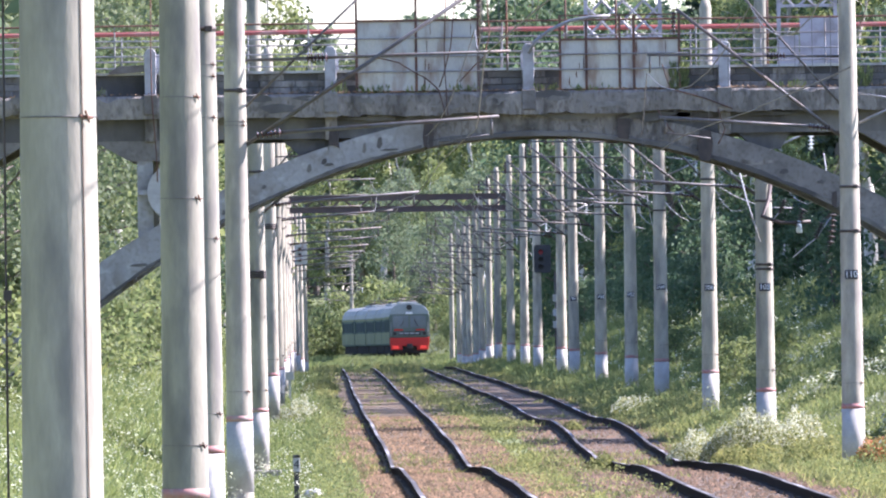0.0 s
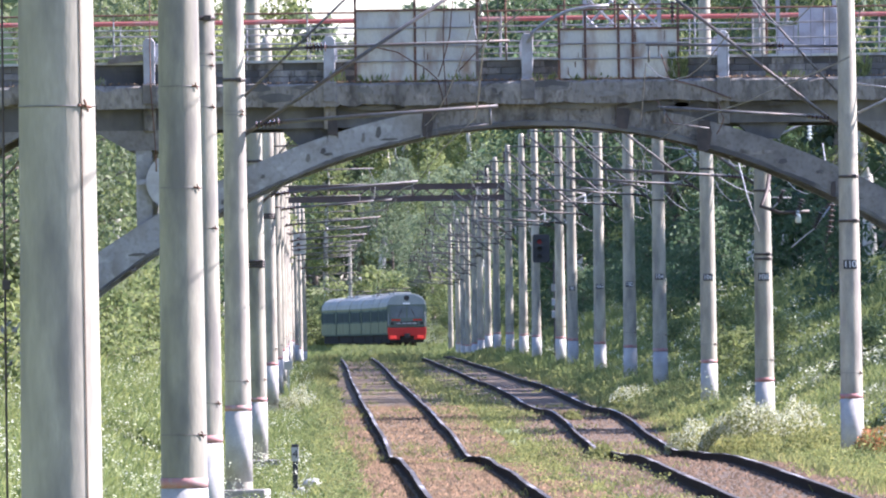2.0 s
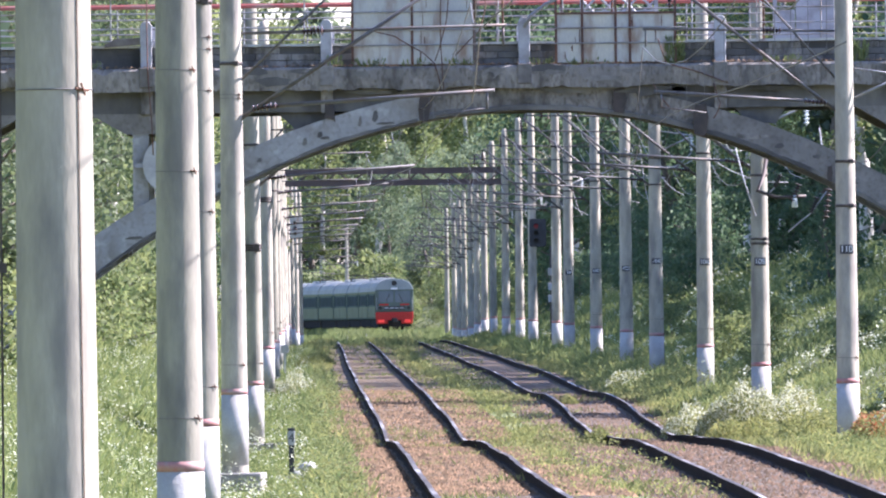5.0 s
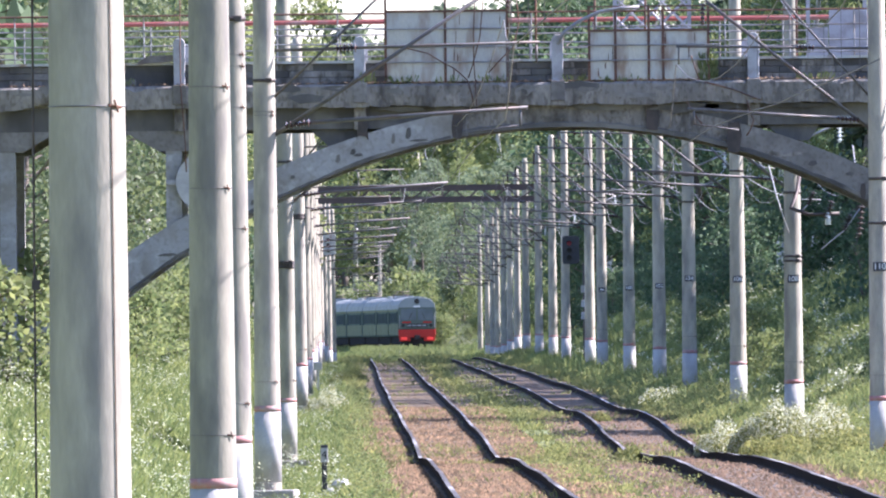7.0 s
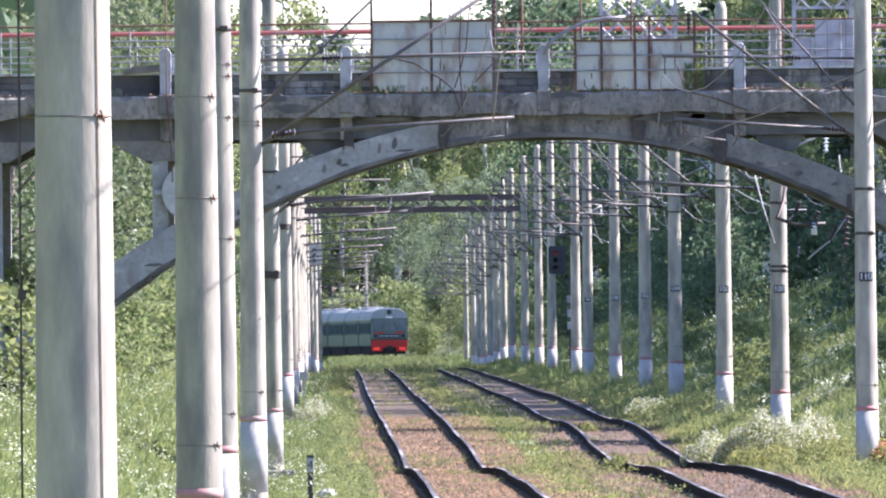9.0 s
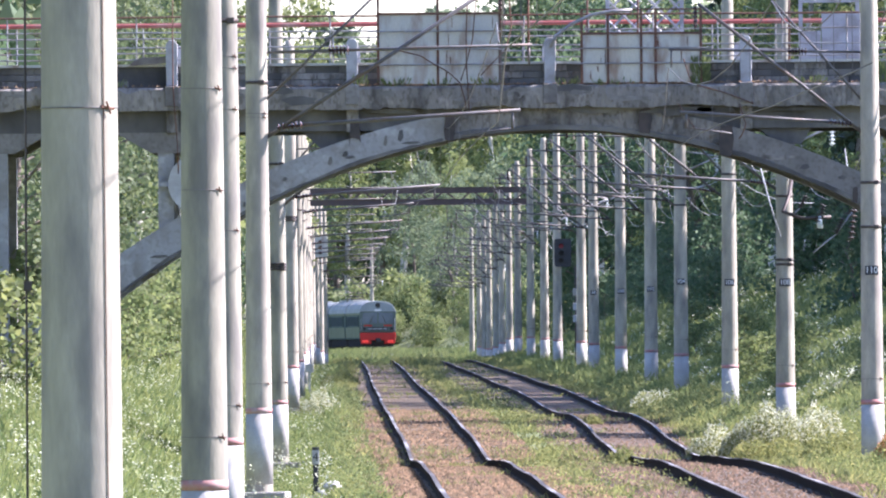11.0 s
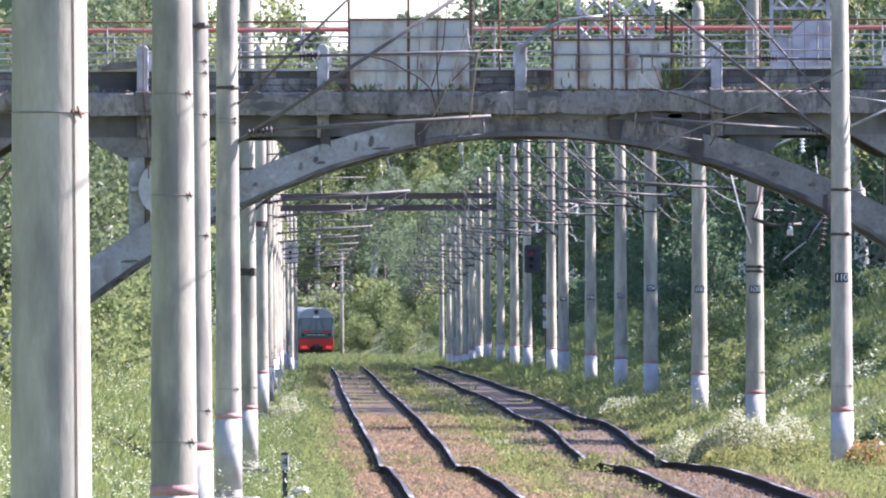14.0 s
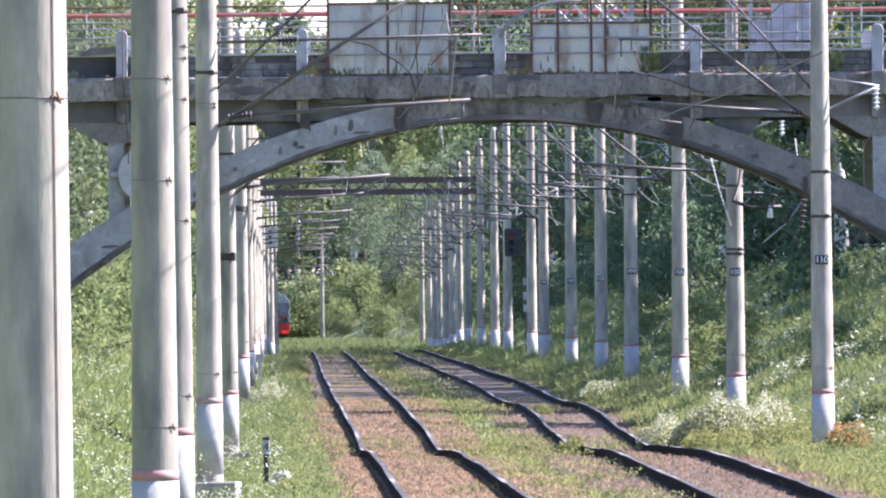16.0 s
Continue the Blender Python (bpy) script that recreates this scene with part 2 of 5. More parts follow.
def lathe(bm, rows, n=24, at=(0, 0, 0)):
    """rows of (z, radius) round a vertical axis"""
    rings = [[bm.verts.new((at[0] + r * math.cos(i * math.tau / n), at[1] + r * math.sin(i * math.tau / n), at[2] + z)) for i in range(n)] for z, r in rows]
    for a, b in zip(rings, rings[1:]):
        for i in range(n):
            bm.faces.new((a[i], a[(i + 1) % n], b[(i + 1) % n], b[i])).smooth = True
    bm.faces.new(rings[0][::-1])
    bm.faces.new(rings[-1])


def prism(bm, outline, y0, y1):
    """an outline of (x, z), run from y0 to y1"""
    a = [bm.verts.new((x, y0, z)) for x, z in outline]
    b = [bm.verts.new((x, y1, z)) for x, z in outline]
    k = len(outline)
    bm.faces.new(a)
    bm.faces.new(b[::-1])
    for i in range(k):
        bm.faces.new((a[(i + 1) % k], a[i], b[i], b[(i + 1) % k]))


def mesh_of(bm, name, material, bevel=0.0):
    if bevel:
        bmesh.ops.bevel(bm, geom=bm.edges[:], offset=bevel, segments=1, affect="EDGES", clamp_overlap=True)
    bmesh.ops.recalc_face_normals(bm, faces=bm.faces[:])
    me = bpy.data.meshes.new(name)
    bm.to_mesh(me)
    bm.free()
    me.materials.append(material)
    return me


def part(name, bm, material, parent=None, label="", bevel=0.0):
    ob = new(name, bm if isinstance(bm, bpy.types.Mesh) else mesh_of(bm, name, material, bevel))
    if parent is not None:
        ob.parent = parent
    if label:
        ob["label"] = label
    return ob


def thing(name, label, category, group="", at=(0, 0, 0), rz=0.0):
    ob = new(name)
    ob.empty_display_size = 0.2
    ob.matrix_world = pose(*at, 0, 0, rz)
    return tagged(ob, label, category, group)


def raw(name, verts, faces, material, parent=None):
    me = bpy.data.meshes.new(name)
    me.from_pydata(verts.tolist() if isinstance(verts, np.ndarray) else verts, [], faces.tolist() if isinstance(faces, np.ndarray) else faces)
    me.materials.append(material)
    ob = new(name, me)
    if parent is not None:
        ob.parent = parent
    return ob


# ---- plan of the line ----
ALONG = np.array([20, 150, 245, 300, 345, 390, 440, 480, 560, 640, 730, 907, 1100, 1250, 1463])
RIGHT_X = np.array([6.25, 5.25, 4.52, 4.09, 3.74, 3.40, 3.01, 2.70, 2.09, 1.45, 0.75, -0.6, -1.45, -2.05, -3.0])
BANK_LEFT_Z = np.array([0, 0, -0.02, -0.08, -0.32, -0.24, -0.12, 0.06, 0.07, 0.16, 0.2, 0.15, -0.8, -0.95, -0.35])
BANK_RIGHT_Z = np.array([-0.2, -0.3, -0.38, -0.42, -0.4, -0.2, 0.02, 0.1, 0.14, 0.2, 0.2, 0.15, -0.8, -0.95, -0.35])

# the two tracks: along, swing to the side, height of the rail head
TRACK_ALONG = np.array([20, 150, 200, 230, 250, 270, 290, 310, 330, 350, 370, 390, 410, 430, 460, 500, 540, 580, 640, 730, 907, 1100, 1250, 1463])
LEFT_SWING = np.array([0, 0, 0.02, 0.04, 0.06, 0.06, 0.05, 0.06, 0.07, 0.08, 0.08, 0.03, -0.05, -0.09, -0.14, -0.13, -0.12, -0.12, -0.08, 0, 0, 0, 0, 0])
RIGHT_SWING = np.array([0.3, 0.3, 0.23, 0.1, 0.0, -0.04, -0.02, 0.05, 0.15, 0.28, 0.43, 0.49, 0.5, 0.46, 0.37, 0.36, 0.2, 0.02, -0.08, 0, 0, 0, 0, 0])
LEFT_Z = np.array([0, 0, -0.02, -0.09, -0.12, -0.13, -0.18, -0.23, -0.37, -0.51, -0.41, -0.27, -0.19, -0.06, 0.0, 0.04, 0.05, 0.05, 0.1, 0.16, 0.15, -0.8, -0.95, -0.35])
RIGHT_Z = np.array([-0.2, -0.24, -0.24, -0.14, -0.07, -0.05, -0.07, -0.2, -0.31, -0.46, -0.45, -0.39, -0.22, -0.1, -0.15, -0.07, 0.08, 0.13, 0.22, 0.2, 0.15, -0.8, -0.95, -0.35])


def soft_interp(y, xs, vs):
    """piecewise cubic through the plan's points"""
    y = np.asarray(y, float)
    m = np.gradient(vs, xs)
    i = np.clip(np.searchsorted(xs, y) - 1, 0, len(xs) - 2)
    h = xs[i + 1] - xs[i]
    t = np.clip((y - xs[i]) / h, 0, 1)
    return ((2 * t**3 - 3 * t**2 + 1) * vs[i] + (t**3 - 2 * t**2 + t) * h * m[i] + (-2 * t**3 + 3 * t**2) * vs[i + 1] + (t**3 - t**2) * h * m[i + 1])


def line_x(y):
    y = np.asarray(y, float)
    far = -3.0 - 0.005 * (y - 1463) - 0.5 * 5.2e-4 * np.maximum(y - 1475, 0) ** 2
    return np.where(y > 1463, far, soft_interp(np.minimum(y, 1463), ALONG, RIGHT_X))


def right_x(y):
    return line_x(y) + soft_interp(np.minimum(y, 1463), TRACK_ALONG, RIGHT_SWING)


def left_x(y):
    return line_x(y) - 4.1 + soft_interp(np.minimum(y, 1463), TRACK_ALONG, LEFT_SWING)


def rail_z(y, vs):
    y = np.asarray(y, float)
    far = -0.35 - 0.0018 * (y - 1463)
    return np.where(y > 1463, np.maximum(far, -1.5), soft_interp(np.minimum(y, 1463), ALONG if len(vs) == len(ALONG) else TRACK_ALONG, vs))


def ground_z(x, y):
    x, y = np.asarray(x, float), np.asarray(y, float)
    e = x - (line_x(np.minimum(y, 1900)) - 2.05)
    w = np.clip((e + 2.05) / 4.1, 0, 1)
    track = rail_z(y, LEFT_Z) * (1 - w) + rail_z(y, RIGHT_Z) * w
    bank = rail_z(y, BANK_LEFT_Z) * (1 - w) + rail_z(y, BANK_RIGHT_Z) * w
    k = np.clip((np.abs(e) - 4.0) / 0.9, 0, 1)
    base = track * (1 - k) + bank * k - 0.24
    left = np.clip(-e - 6.2, 0, 8) * 0.30 + np.clip(-e - 14.2, 0, 30) * 0.12
    right = np.clip(e - 6.4, 0, 8) * 0.42 + np.clip(e - 14.4, 0, 30) * 0.14
    rough = 0.10 * np.sin(x * 0.9 + y * 0.13) * np.clip((np.abs(e) - 5) / 3, 0, 1) + 0.08 * np.sin(y * 0.31 + x * 1.7) * np.clip((np.abs(e) - 5) / 3, 0, 1)
    fade = np.clip((1100 - y) / 200, 0, 1)
    berm = 0.33 * np.clip((e - 4.3) / 1.1, 0, 1) - 0.36 * np.clip((-e - 4.1) / 0.6, 0, 1) * np.clip((e + 8.5) / 1.5, 0, 1)
    return base + left + right + berm + rough * fade


# ---- ground ----
def build_ground():
    es = np.concatenate([[-2500, -900, -300, -120, -60, -44], np.arange(-34, 34.1, 0.8), [44, 60, 120, 300, 900, 2500]])
    ys = np.concatenate([[-600, -200, -60, 0, 20], np.arange(30, 1000, 4.0), np.arange(1000, 1460, 10.0), np.arange(1460, 2000, 3.0), [2100, 2400, 3000, 4600]])
    verts, faces = [], []
    for y in ys:
        c = float(line_x(min(max(y, 20), 1900))) - 2.05
        for e in es:
            yy = min(max(y, 20), 1900)
            verts.append((c + e, y, float(ground_z(c + e, yy))))
    k = len(es)
    for j in range(len(ys) - 1):
        for i in range(k - 1):
            a = j * k + i
            faces.append((a, a + 1, a + k + 1, a + k))
    ob = raw("ground", verts, faces, M_GROUND)
    for p in ob.data.polygons:
        p.use_smooth = True
    tagged(ob, "grassy railway cutting with uneven banks on both sides", "ground", kind="structure")
    # ballast under the two tracks
    for nm, fx, vs, bed in (("ballast_left", left_x, LEFT_Z, M_BALLAST), ("ballast_right", right_x, RIGHT_Z, M_DIRT)):
        verts, faces = [], []
        prof = [(-2.0, -0.30), (-1.7, -0.18), (-0.7, -0.155), (0.0, -0.165), (0.7, -0.155), (1.7, -0.18), (2.0, -0.30)]
        ys = np.concatenate([np.arange(40, 700, 1.5), np.arange(700, 1900, 8.0)])
        for y in ys:
            c, z = float(fx(y)), float(rail_z(y, vs))
            for e, dz in prof:
                verts.append((c + e, y, z + dz + 0.02 * noise.noise((e * 2, y * 0.6, 0))))
        k = len(prof)
        for j in range(len(ys) - 1):
            for i in range(k - 1):
                a = j * k + i
                faces.append((a, a + 1, a + k + 1, a + k))
        tagged(raw(nm, verts, faces, bed), "reddish brown crushed stone ballast under the rails", "ballast", kind="structure")


build_ground()


# ---- tracks ----
def build_track(nm, fx, vs, sunk):
    root = thing(nm, "worn undulating broad gauge railway track with rusty rails", "railway track")
    prof = [(-0.075, -0.18), (0.075, -0.18), (0.075, -0.165), (0.012, -0.14), (0.012, -0.045), (0.037, -0.035), (0.037, 0.0), (-0.037, 0.0), (-0.037, -0.035), (-0.012, -0.045), (-0.012, -0.14), (-0.075, -0.165)]
    ys = np.concatenate([np.arange(40, 600, 2.0), np.arange(600, 1900, 6.0)])
    for side in (-0.795, 0.795):
        verts, faces, mats = [], [], []
        k = len(prof)
        for y in ys:
            c, z = float(fx(y)) + side, float(rail_z(y, vs))
            wob = 0.018 * noise.noise((y * 0.05, side * 3, 1.0)) if y < 900 else 0
            for e, dz in prof:
                verts.append((c + e + wob, y, z + dz + wob * 0.5 + (0.014 * noise.noise((y * 0.22, side, 7.0)) if y < 900 else 0)))
        for j in range(len(ys) - 1):
            for i in range(k):
                a, b = j * k + i, j * k + (i + 1) % k
                faces.append((a, b, b + k, a + k))
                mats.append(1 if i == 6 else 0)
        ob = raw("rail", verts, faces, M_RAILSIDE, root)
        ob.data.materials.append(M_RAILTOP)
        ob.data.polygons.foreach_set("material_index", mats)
        ob["label"] = "worn steel rail, bright lit stretches coloured on its head"
    bm = bmesh.new()
    y = 150.0
    while y < 520:
        c, z = float(fx(y)), float(rail_z(y, vs))
        box(bm, c - 1.35, c + 1.35, y, y + 0.25, z - 0.3, z - sunk + random.uniform(-0.012, 0.03))
        y += 0.56
    tagged(part("sleeper_bed", bm, M_SLEEP, root), "weathered timber sleepers sunk in ballast", kind="stuff")


build_track("railway_track", left_x, LEFT_Z, 0.184)
build_track("railway_track", right_x, RIGHT_Z, 0.2)


# ---- masts ----
def text_mesh(body, size):
    cu = bpy.data.curves.new("lettering", "FONT")
    cu.body, cu.size, cu.align_x, cu.align_y, cu.extrude = body, size, "CENTER", "CENTER", 0.002
    ob = new("lettering", cu)
    me = bpy.data.meshes.new_from_object(ob.evaluated_get(bpy.context.evaluated_depsgraph_get()))
    bpy.data.objects.remove(ob)
    me.materials.clear()
    me.materials.append(M_LETTER)
    return me


MAST_H = 10.4
R_FOOT, R_TOP = 0.215, 0.145


def mast_radius(z):
    return R_FOOT + (R_TOP - R_FOOT) * z / MAST_H


def shaft_mesh():
    bm = bmesh.new()
    lathe(bm, [(-1.5, R_FOOT + 0.01)] + [(z, mast_radius(z)) for z in (0, 2, 4, 6, 8, 10.2)] + [(MAST_H, 0.10)], 28)
    return mesh_of(bm, "shaft", M_MAST)


def sleeve_mesh(name, z0, z1, material, extra=0.003):
    bm = bmesh.new()
    lathe(bm, [(z0, mast_radius(z0) + extra), (z1, mast_radius(z1) + extra)], 28)
    return mesh_of(bm, name, material)


def insulator(bm, p0, p1, discs=6, r=0.07):
    """a string of sheds turned as one body along its axis"""
    p0, p1 = Vector(p0), Vector(p1)
    d = (p1 - p0).normalized()
    u = d.orthogonal().normalized()
    w = d.cross(u)
    rows = [(0.0, 0.025)]
    for i in range(discs):
        c, h = (i + 0.5) / discs, 0.32 / discs
        rows += [(c - h, 0.026), (c - h * 0.4, r), (c + h * 0.3, r * 0.62), (c + h * 0.5, 0.026)]
    rows.append((1.0, 0.025))
    n = 10
    rings = [[bm.verts.new(p0.lerp(p1, t) + (u * math.cos(k * math.tau / n) + w * math.sin(k * math.tau / n)) * q) for k in range(n)] for t, q in rows]
    for e, f in zip(rings, rings[1:]):
        for k in range(n):
            bm.faces.new((e[k], e[(k + 1) % n], f[(k + 1) % n], f[k]))
    bm.faces.new(rings[0][::-1])
    bm.faces.new(rings[-1])


def cantilever(root, side, reach, lift=0.0, top=7.3, far=False):
    """bracket towards the track; side +1 reaches to +x"""
    s = side
    bm = bmesh.new()
    tube(bm, (s * 0.75, 0, 5.55 + lift), (s * reach, 0, 5.75 + lift), 0.03)
    tube(bm, (s * (reach - 0.12), 0, 5.77 + lift), (s * (reach - 0.12), 0, 5.45 + lift), 0.022)
    tube(bm, (s * (reach - 0.12), 0, 5.47 + lift), (s * (reach - 0.95), 0, 5.35 + lift), 0.016)
    arm = part("registration_arm", bm, M_ARM, root, "grey steel tube arm")
    bm = bmesh.new()
    insulator(bm, (s * 0.33, 0, 5.5 + lift), (s * 0.75, 0, 5.55 + lift))
    part("insulator", bm, M_PORC, arm, "dark ribbed porcelain insulator")
    if far:
        bm = bmesh.new()
        tube(bm, (s * 0.15, 0, top), (s * (reach - 0.2), 0, top + 0.06), 0.022)
        part("top_tube", bm, M_ARM, root, "straight top tube of the bracket")
        return
    bm = bmesh.new()
    tube(bm, (s * 0.15, 0, 5.35 + lift), (s * (reach - 0.35), 0, 7.75 + lift), 0.032)
    tube(bm, (s * 0.15, 0, 5.95 + lift), (s * (reach * 0.56), 0, 8.0 + lift), 0.02)
    part("bracket", bm, M_ARM, root, "inclined galvanised bracket tube")
    bm = bmesh.new()
    tube(bm, (s * 0.15, 0, top), (s * (reach + 0.2), 0, top + 0.08), 0.024)
    tube(bm, (s * (reach + 0.15), 0, top + 0.08), (s * (reach + 0.15), 0, top - 0.25), 0.018)
    part("top_tube", bm, M_ARM, root, "straight top tube of the bracket")
    bm = bmesh.new()
    insulator(bm, (s * 1.15, 0, top + 0.022), (s * 1.5, 0, top + 0.03), 6, 0.09)
    part("tube_insulator", bm, M_PORC, root, "dark ribbed porcelain insulator")
    bm = bmesh.new()
    insulator(bm, (s * (reach - 0.3), 0, 7.7 + lift), (s * (reach - 0.3), 0, 7.3 + lift), 5, 0.06)
    part("hanging_insulator", bm, M_PORC, root, "dark ribbed porcelain insulator")


SHAFT = shaft_mesh()
BASE_PAINT = sleeve_mesh("painted_base", -0.04, 1.08, M_WHITE)
RED_BAND = sleeve_mesh("red_band", 1.08, 1.17, M_RED, 0.005)
BAND_MESHES = {}


def band_mesh(name, z):
    """a clamp band or a thin wire tie round the shaft, one mesh for each height"""
    if (name, z) not in BAND_MESHES:
        BAND_MESHES[name, z] = sleeve_mesh(name, z, z + 0.05, M_DARK, 0.012) if name == "clamp" else sleeve_mesh(name, z, z + 0.007, M_WIRE, 0.004)
    return BAND_MESHES[name, z]


PLATES = {}


def mast(x, y, side, number=None, painted=True, reach=3.5, lift=0.0, top=7.3, arm=True, feeder=True, foot=False, lean=0.0, clamps=(6.1, 6.5), ties=(1.55,)):
    z = float(ground_z(x, y)) + (0.44 if side > 0 else 0.0)
    label = "grey concrete catenary mast" + (" with whitewashed foot and red band" if painted else " with bare foot")
    root = thing("catenary_mast", label, "catenary mast", "masts beside the railway", (x, y, z))
    root.matrix_world = pose(x, y, z, 0, lean, random.uniform(-8, 8) if number is None else 0)
    part("shaft", SHAFT, M_MAST, root)
    if painted:
        part("painted_base", BASE_PAINT, M_WHITE, root, "whitewashed foot")
        part("red_band", RED_BAND, M_RED, root, "faded red painted band")
    for zc in clamps:
        part("clamp", band_mesh("clamp", zc), M_DARK, root, "dark iron clamp band")
        if y < 420:
            bm = bmesh.new()
            r = mast_radius(zc) + 0.012
            box(bm, r * 0.3, r * 0.3 + 0.09, -r - 0.02, -r * 0.8, zc - 0.01, zc + 0.06)
            part("clamp_bolt", bm, M_DARK, root, "dark iron clamp lug", 0.006)
    for zw in ties:
        me = band_mesh("wire_tie", zw)
        part("wire_tie", me, M_WIRE, root)
        bm = bmesh.new()
        zt = max(v.co.z for v in me.vertices)
        r = mast_radius(zt)
        tube(bm, (r * 0.66, -r * 0.78, zt), (r * 0.95, -r * 0.45, zt - 0.01), 0.009, 0.007, 6)
        tube(bm, (r * 0.80, -r * 0.72, zt + 0.025), (r * 0.9, -r * 0.62, zt - 0.035), 0.006, 0.005, 6)
        part("wire_knot", bm, M_RUST, root, "twisted rusty wire knot")
    if foot:
        bm = bmesh.new()
        box(bm, -0.24, 0.46, -0.34, 0.34, -1.0, -0.16)
        part("footing", bm, M_FOOT, root, "rough grey concrete footing block", 0.02)
    # number plate on the face towards the platform
    zp = {"110": 3.55, "108": 3.35, "106": 3.22, "104": 3.2}.get(number, 3.05)
    if number:
        bm = bmesh.new()
        r = mast_radius(zp)
        box(bm, -0.12, 0.12, -r - 0.035, -r - 0.015, zp - 0.085, zp + 0.085)
        plate = part("number_plate", bm, M_PLATE, root, "black plate with white numerals")
        for k, ch in enumerate(number):
            if ch not in PLATES:
                PLATES[ch] = text_mesh(ch, 0.165)
            t = part("numeral", PLATES[ch], M_LETTER, plate, "white numeral")
            t.matrix_basis = pose((k - (len(number) - 1) / 2) * 0.078, -r - 0.038, zp, 90, 0, 0)
    # earth wire down the nearest shaft
    if y < 100:
        bm = bmesh.new()
        chain(bm, [(mast_radius(zz) * 0.72, -mast_radius(zz) * 0.70 - 0.003, zz) for zz in (0.0, 2.5, 5, 7.5, 10)], 0.0028, 5)
        part("earth_wire", bm, M_RUST, root)
        bm = bmesh.new()
        zz = 0.9
        tube(bm, (mast_radius(zz) * 0.6, -mast_radius(zz) * 0.85, zz), (mast_radius(zz) * 0.8, -mast_radius(zz) * 0.66, zz), 0.01, 0.008, 6)
        part("wire_hook", bm, M_RUST, root, "small rusty wire hook")
    if arm:
        cantilever(root, side, reach, lift, top, y > 450 and side > 0)
    if feeder:
        bm = bmesh.new()
        tube(bm, (-side * 0.1, 0, 6.3), (-side * 1.1, 0, 6.75), 0.025)
        tube(bm, (-side * 0.1, 0, 6.9), (-side * 1.1, 0, 6.75), 0.018)
        arm2 = part("feeder_bracket", bm, M_STEEL, root, "short steel bracket on the outer side")
        bm = bmesh.new()
        insulator(bm, (-side * 1.05, 0, 6.72), (-side * 1.05, 0, 6.3), 5, 0.075)
        part("insulator", bm, M_GLASSI, arm2, "pale glass insulator string")
    return root


# right row: along, offset from the track, number, painted, arm
for y, off, num, kw in (
        (312, 3.62, "110", dict(lean=-0.1, lift=0.75, top=7.58, clamps=(4.33, 5.15))), (367, 3.5, "108", dict(clamps=(3.72, 3.82, 5.2))), (422, 3.6, "106", dict(foot=True, clamps=(5.9,))), (480, 3.6, "104", dict(clamps=(5.35, 6.1))),
        (525, 3.6, "102", {}), (579, 3.6, "100", {}), (637, 3.6, "98", {}), (664, 3.55, None, {}), (737, 3.6, None, dict(arm=False, feeder=False)),
        (780, 3.6, None, {}), (832, 3.6, None, {}), (890, 3.6, None, {}), (942, 3.6, None, {}), (1000, 3.6, None, {}), (1060, 3.6, None, {}), (1130, 3.6, None, {}), (1190, 3.6, None, {}),
        (1260, 3.6, None, {}), (1365, 3.6, None, dict(painted=False)), (1652, 3.6, None, dict(painted=False))):
    mast(float(line_x(y)) + off - 0.0003 * y, y, -1, num, **kw)
# left row
for y, off, kw in (
        (84, 3.56, dict(feeder=False, arm=False, clamps=(), ties=(3.62,))), (150, 3.46, dict(feeder=False, arm=False, clamps=(), ties=(1.55, 3.74, 4.64))), (201, 3.6, dict(feeder=False, arm=False, clamps=(6.1,), ties=(1.55, 3.63, 5.07, 5.56, 5.7))), (268, 3.5, dict(foot=True, feeder=False, top=6.80, reach=4.2, lift=0.1, clamps=(6.3,), ties=(1.55, 5.77, 5.83))),
        (362, 3.5, dict(foot=True, feeder=False, clamps=(3.95, 4.003, 4.056, 6.2))), (480, 3.5, dict(clamps=(5.25, 5.303, 5.356, 6.4))), (560, 3.5, dict(feeder=False)), (640, 3.5, {}), (700, 3.5, dict(feeder=False)), (760, 3.5, dict(feeder=False)), (815, 3.5, {}), (870, 3.5, dict(feeder=False)), (925, 3.5, dict(feeder=False)), (985, 3.5, dict(feeder=False)),
        (1040, 3.5, dict(feeder=False)), (1100, 3.5, dict(feeder=False))):
    mast(float(line_x(y)) - 4.1 - off, y, 1, None, **kw)


# ---- bridge ----
BY0, BY1 = 335.0, 342.5
BX = 1.87


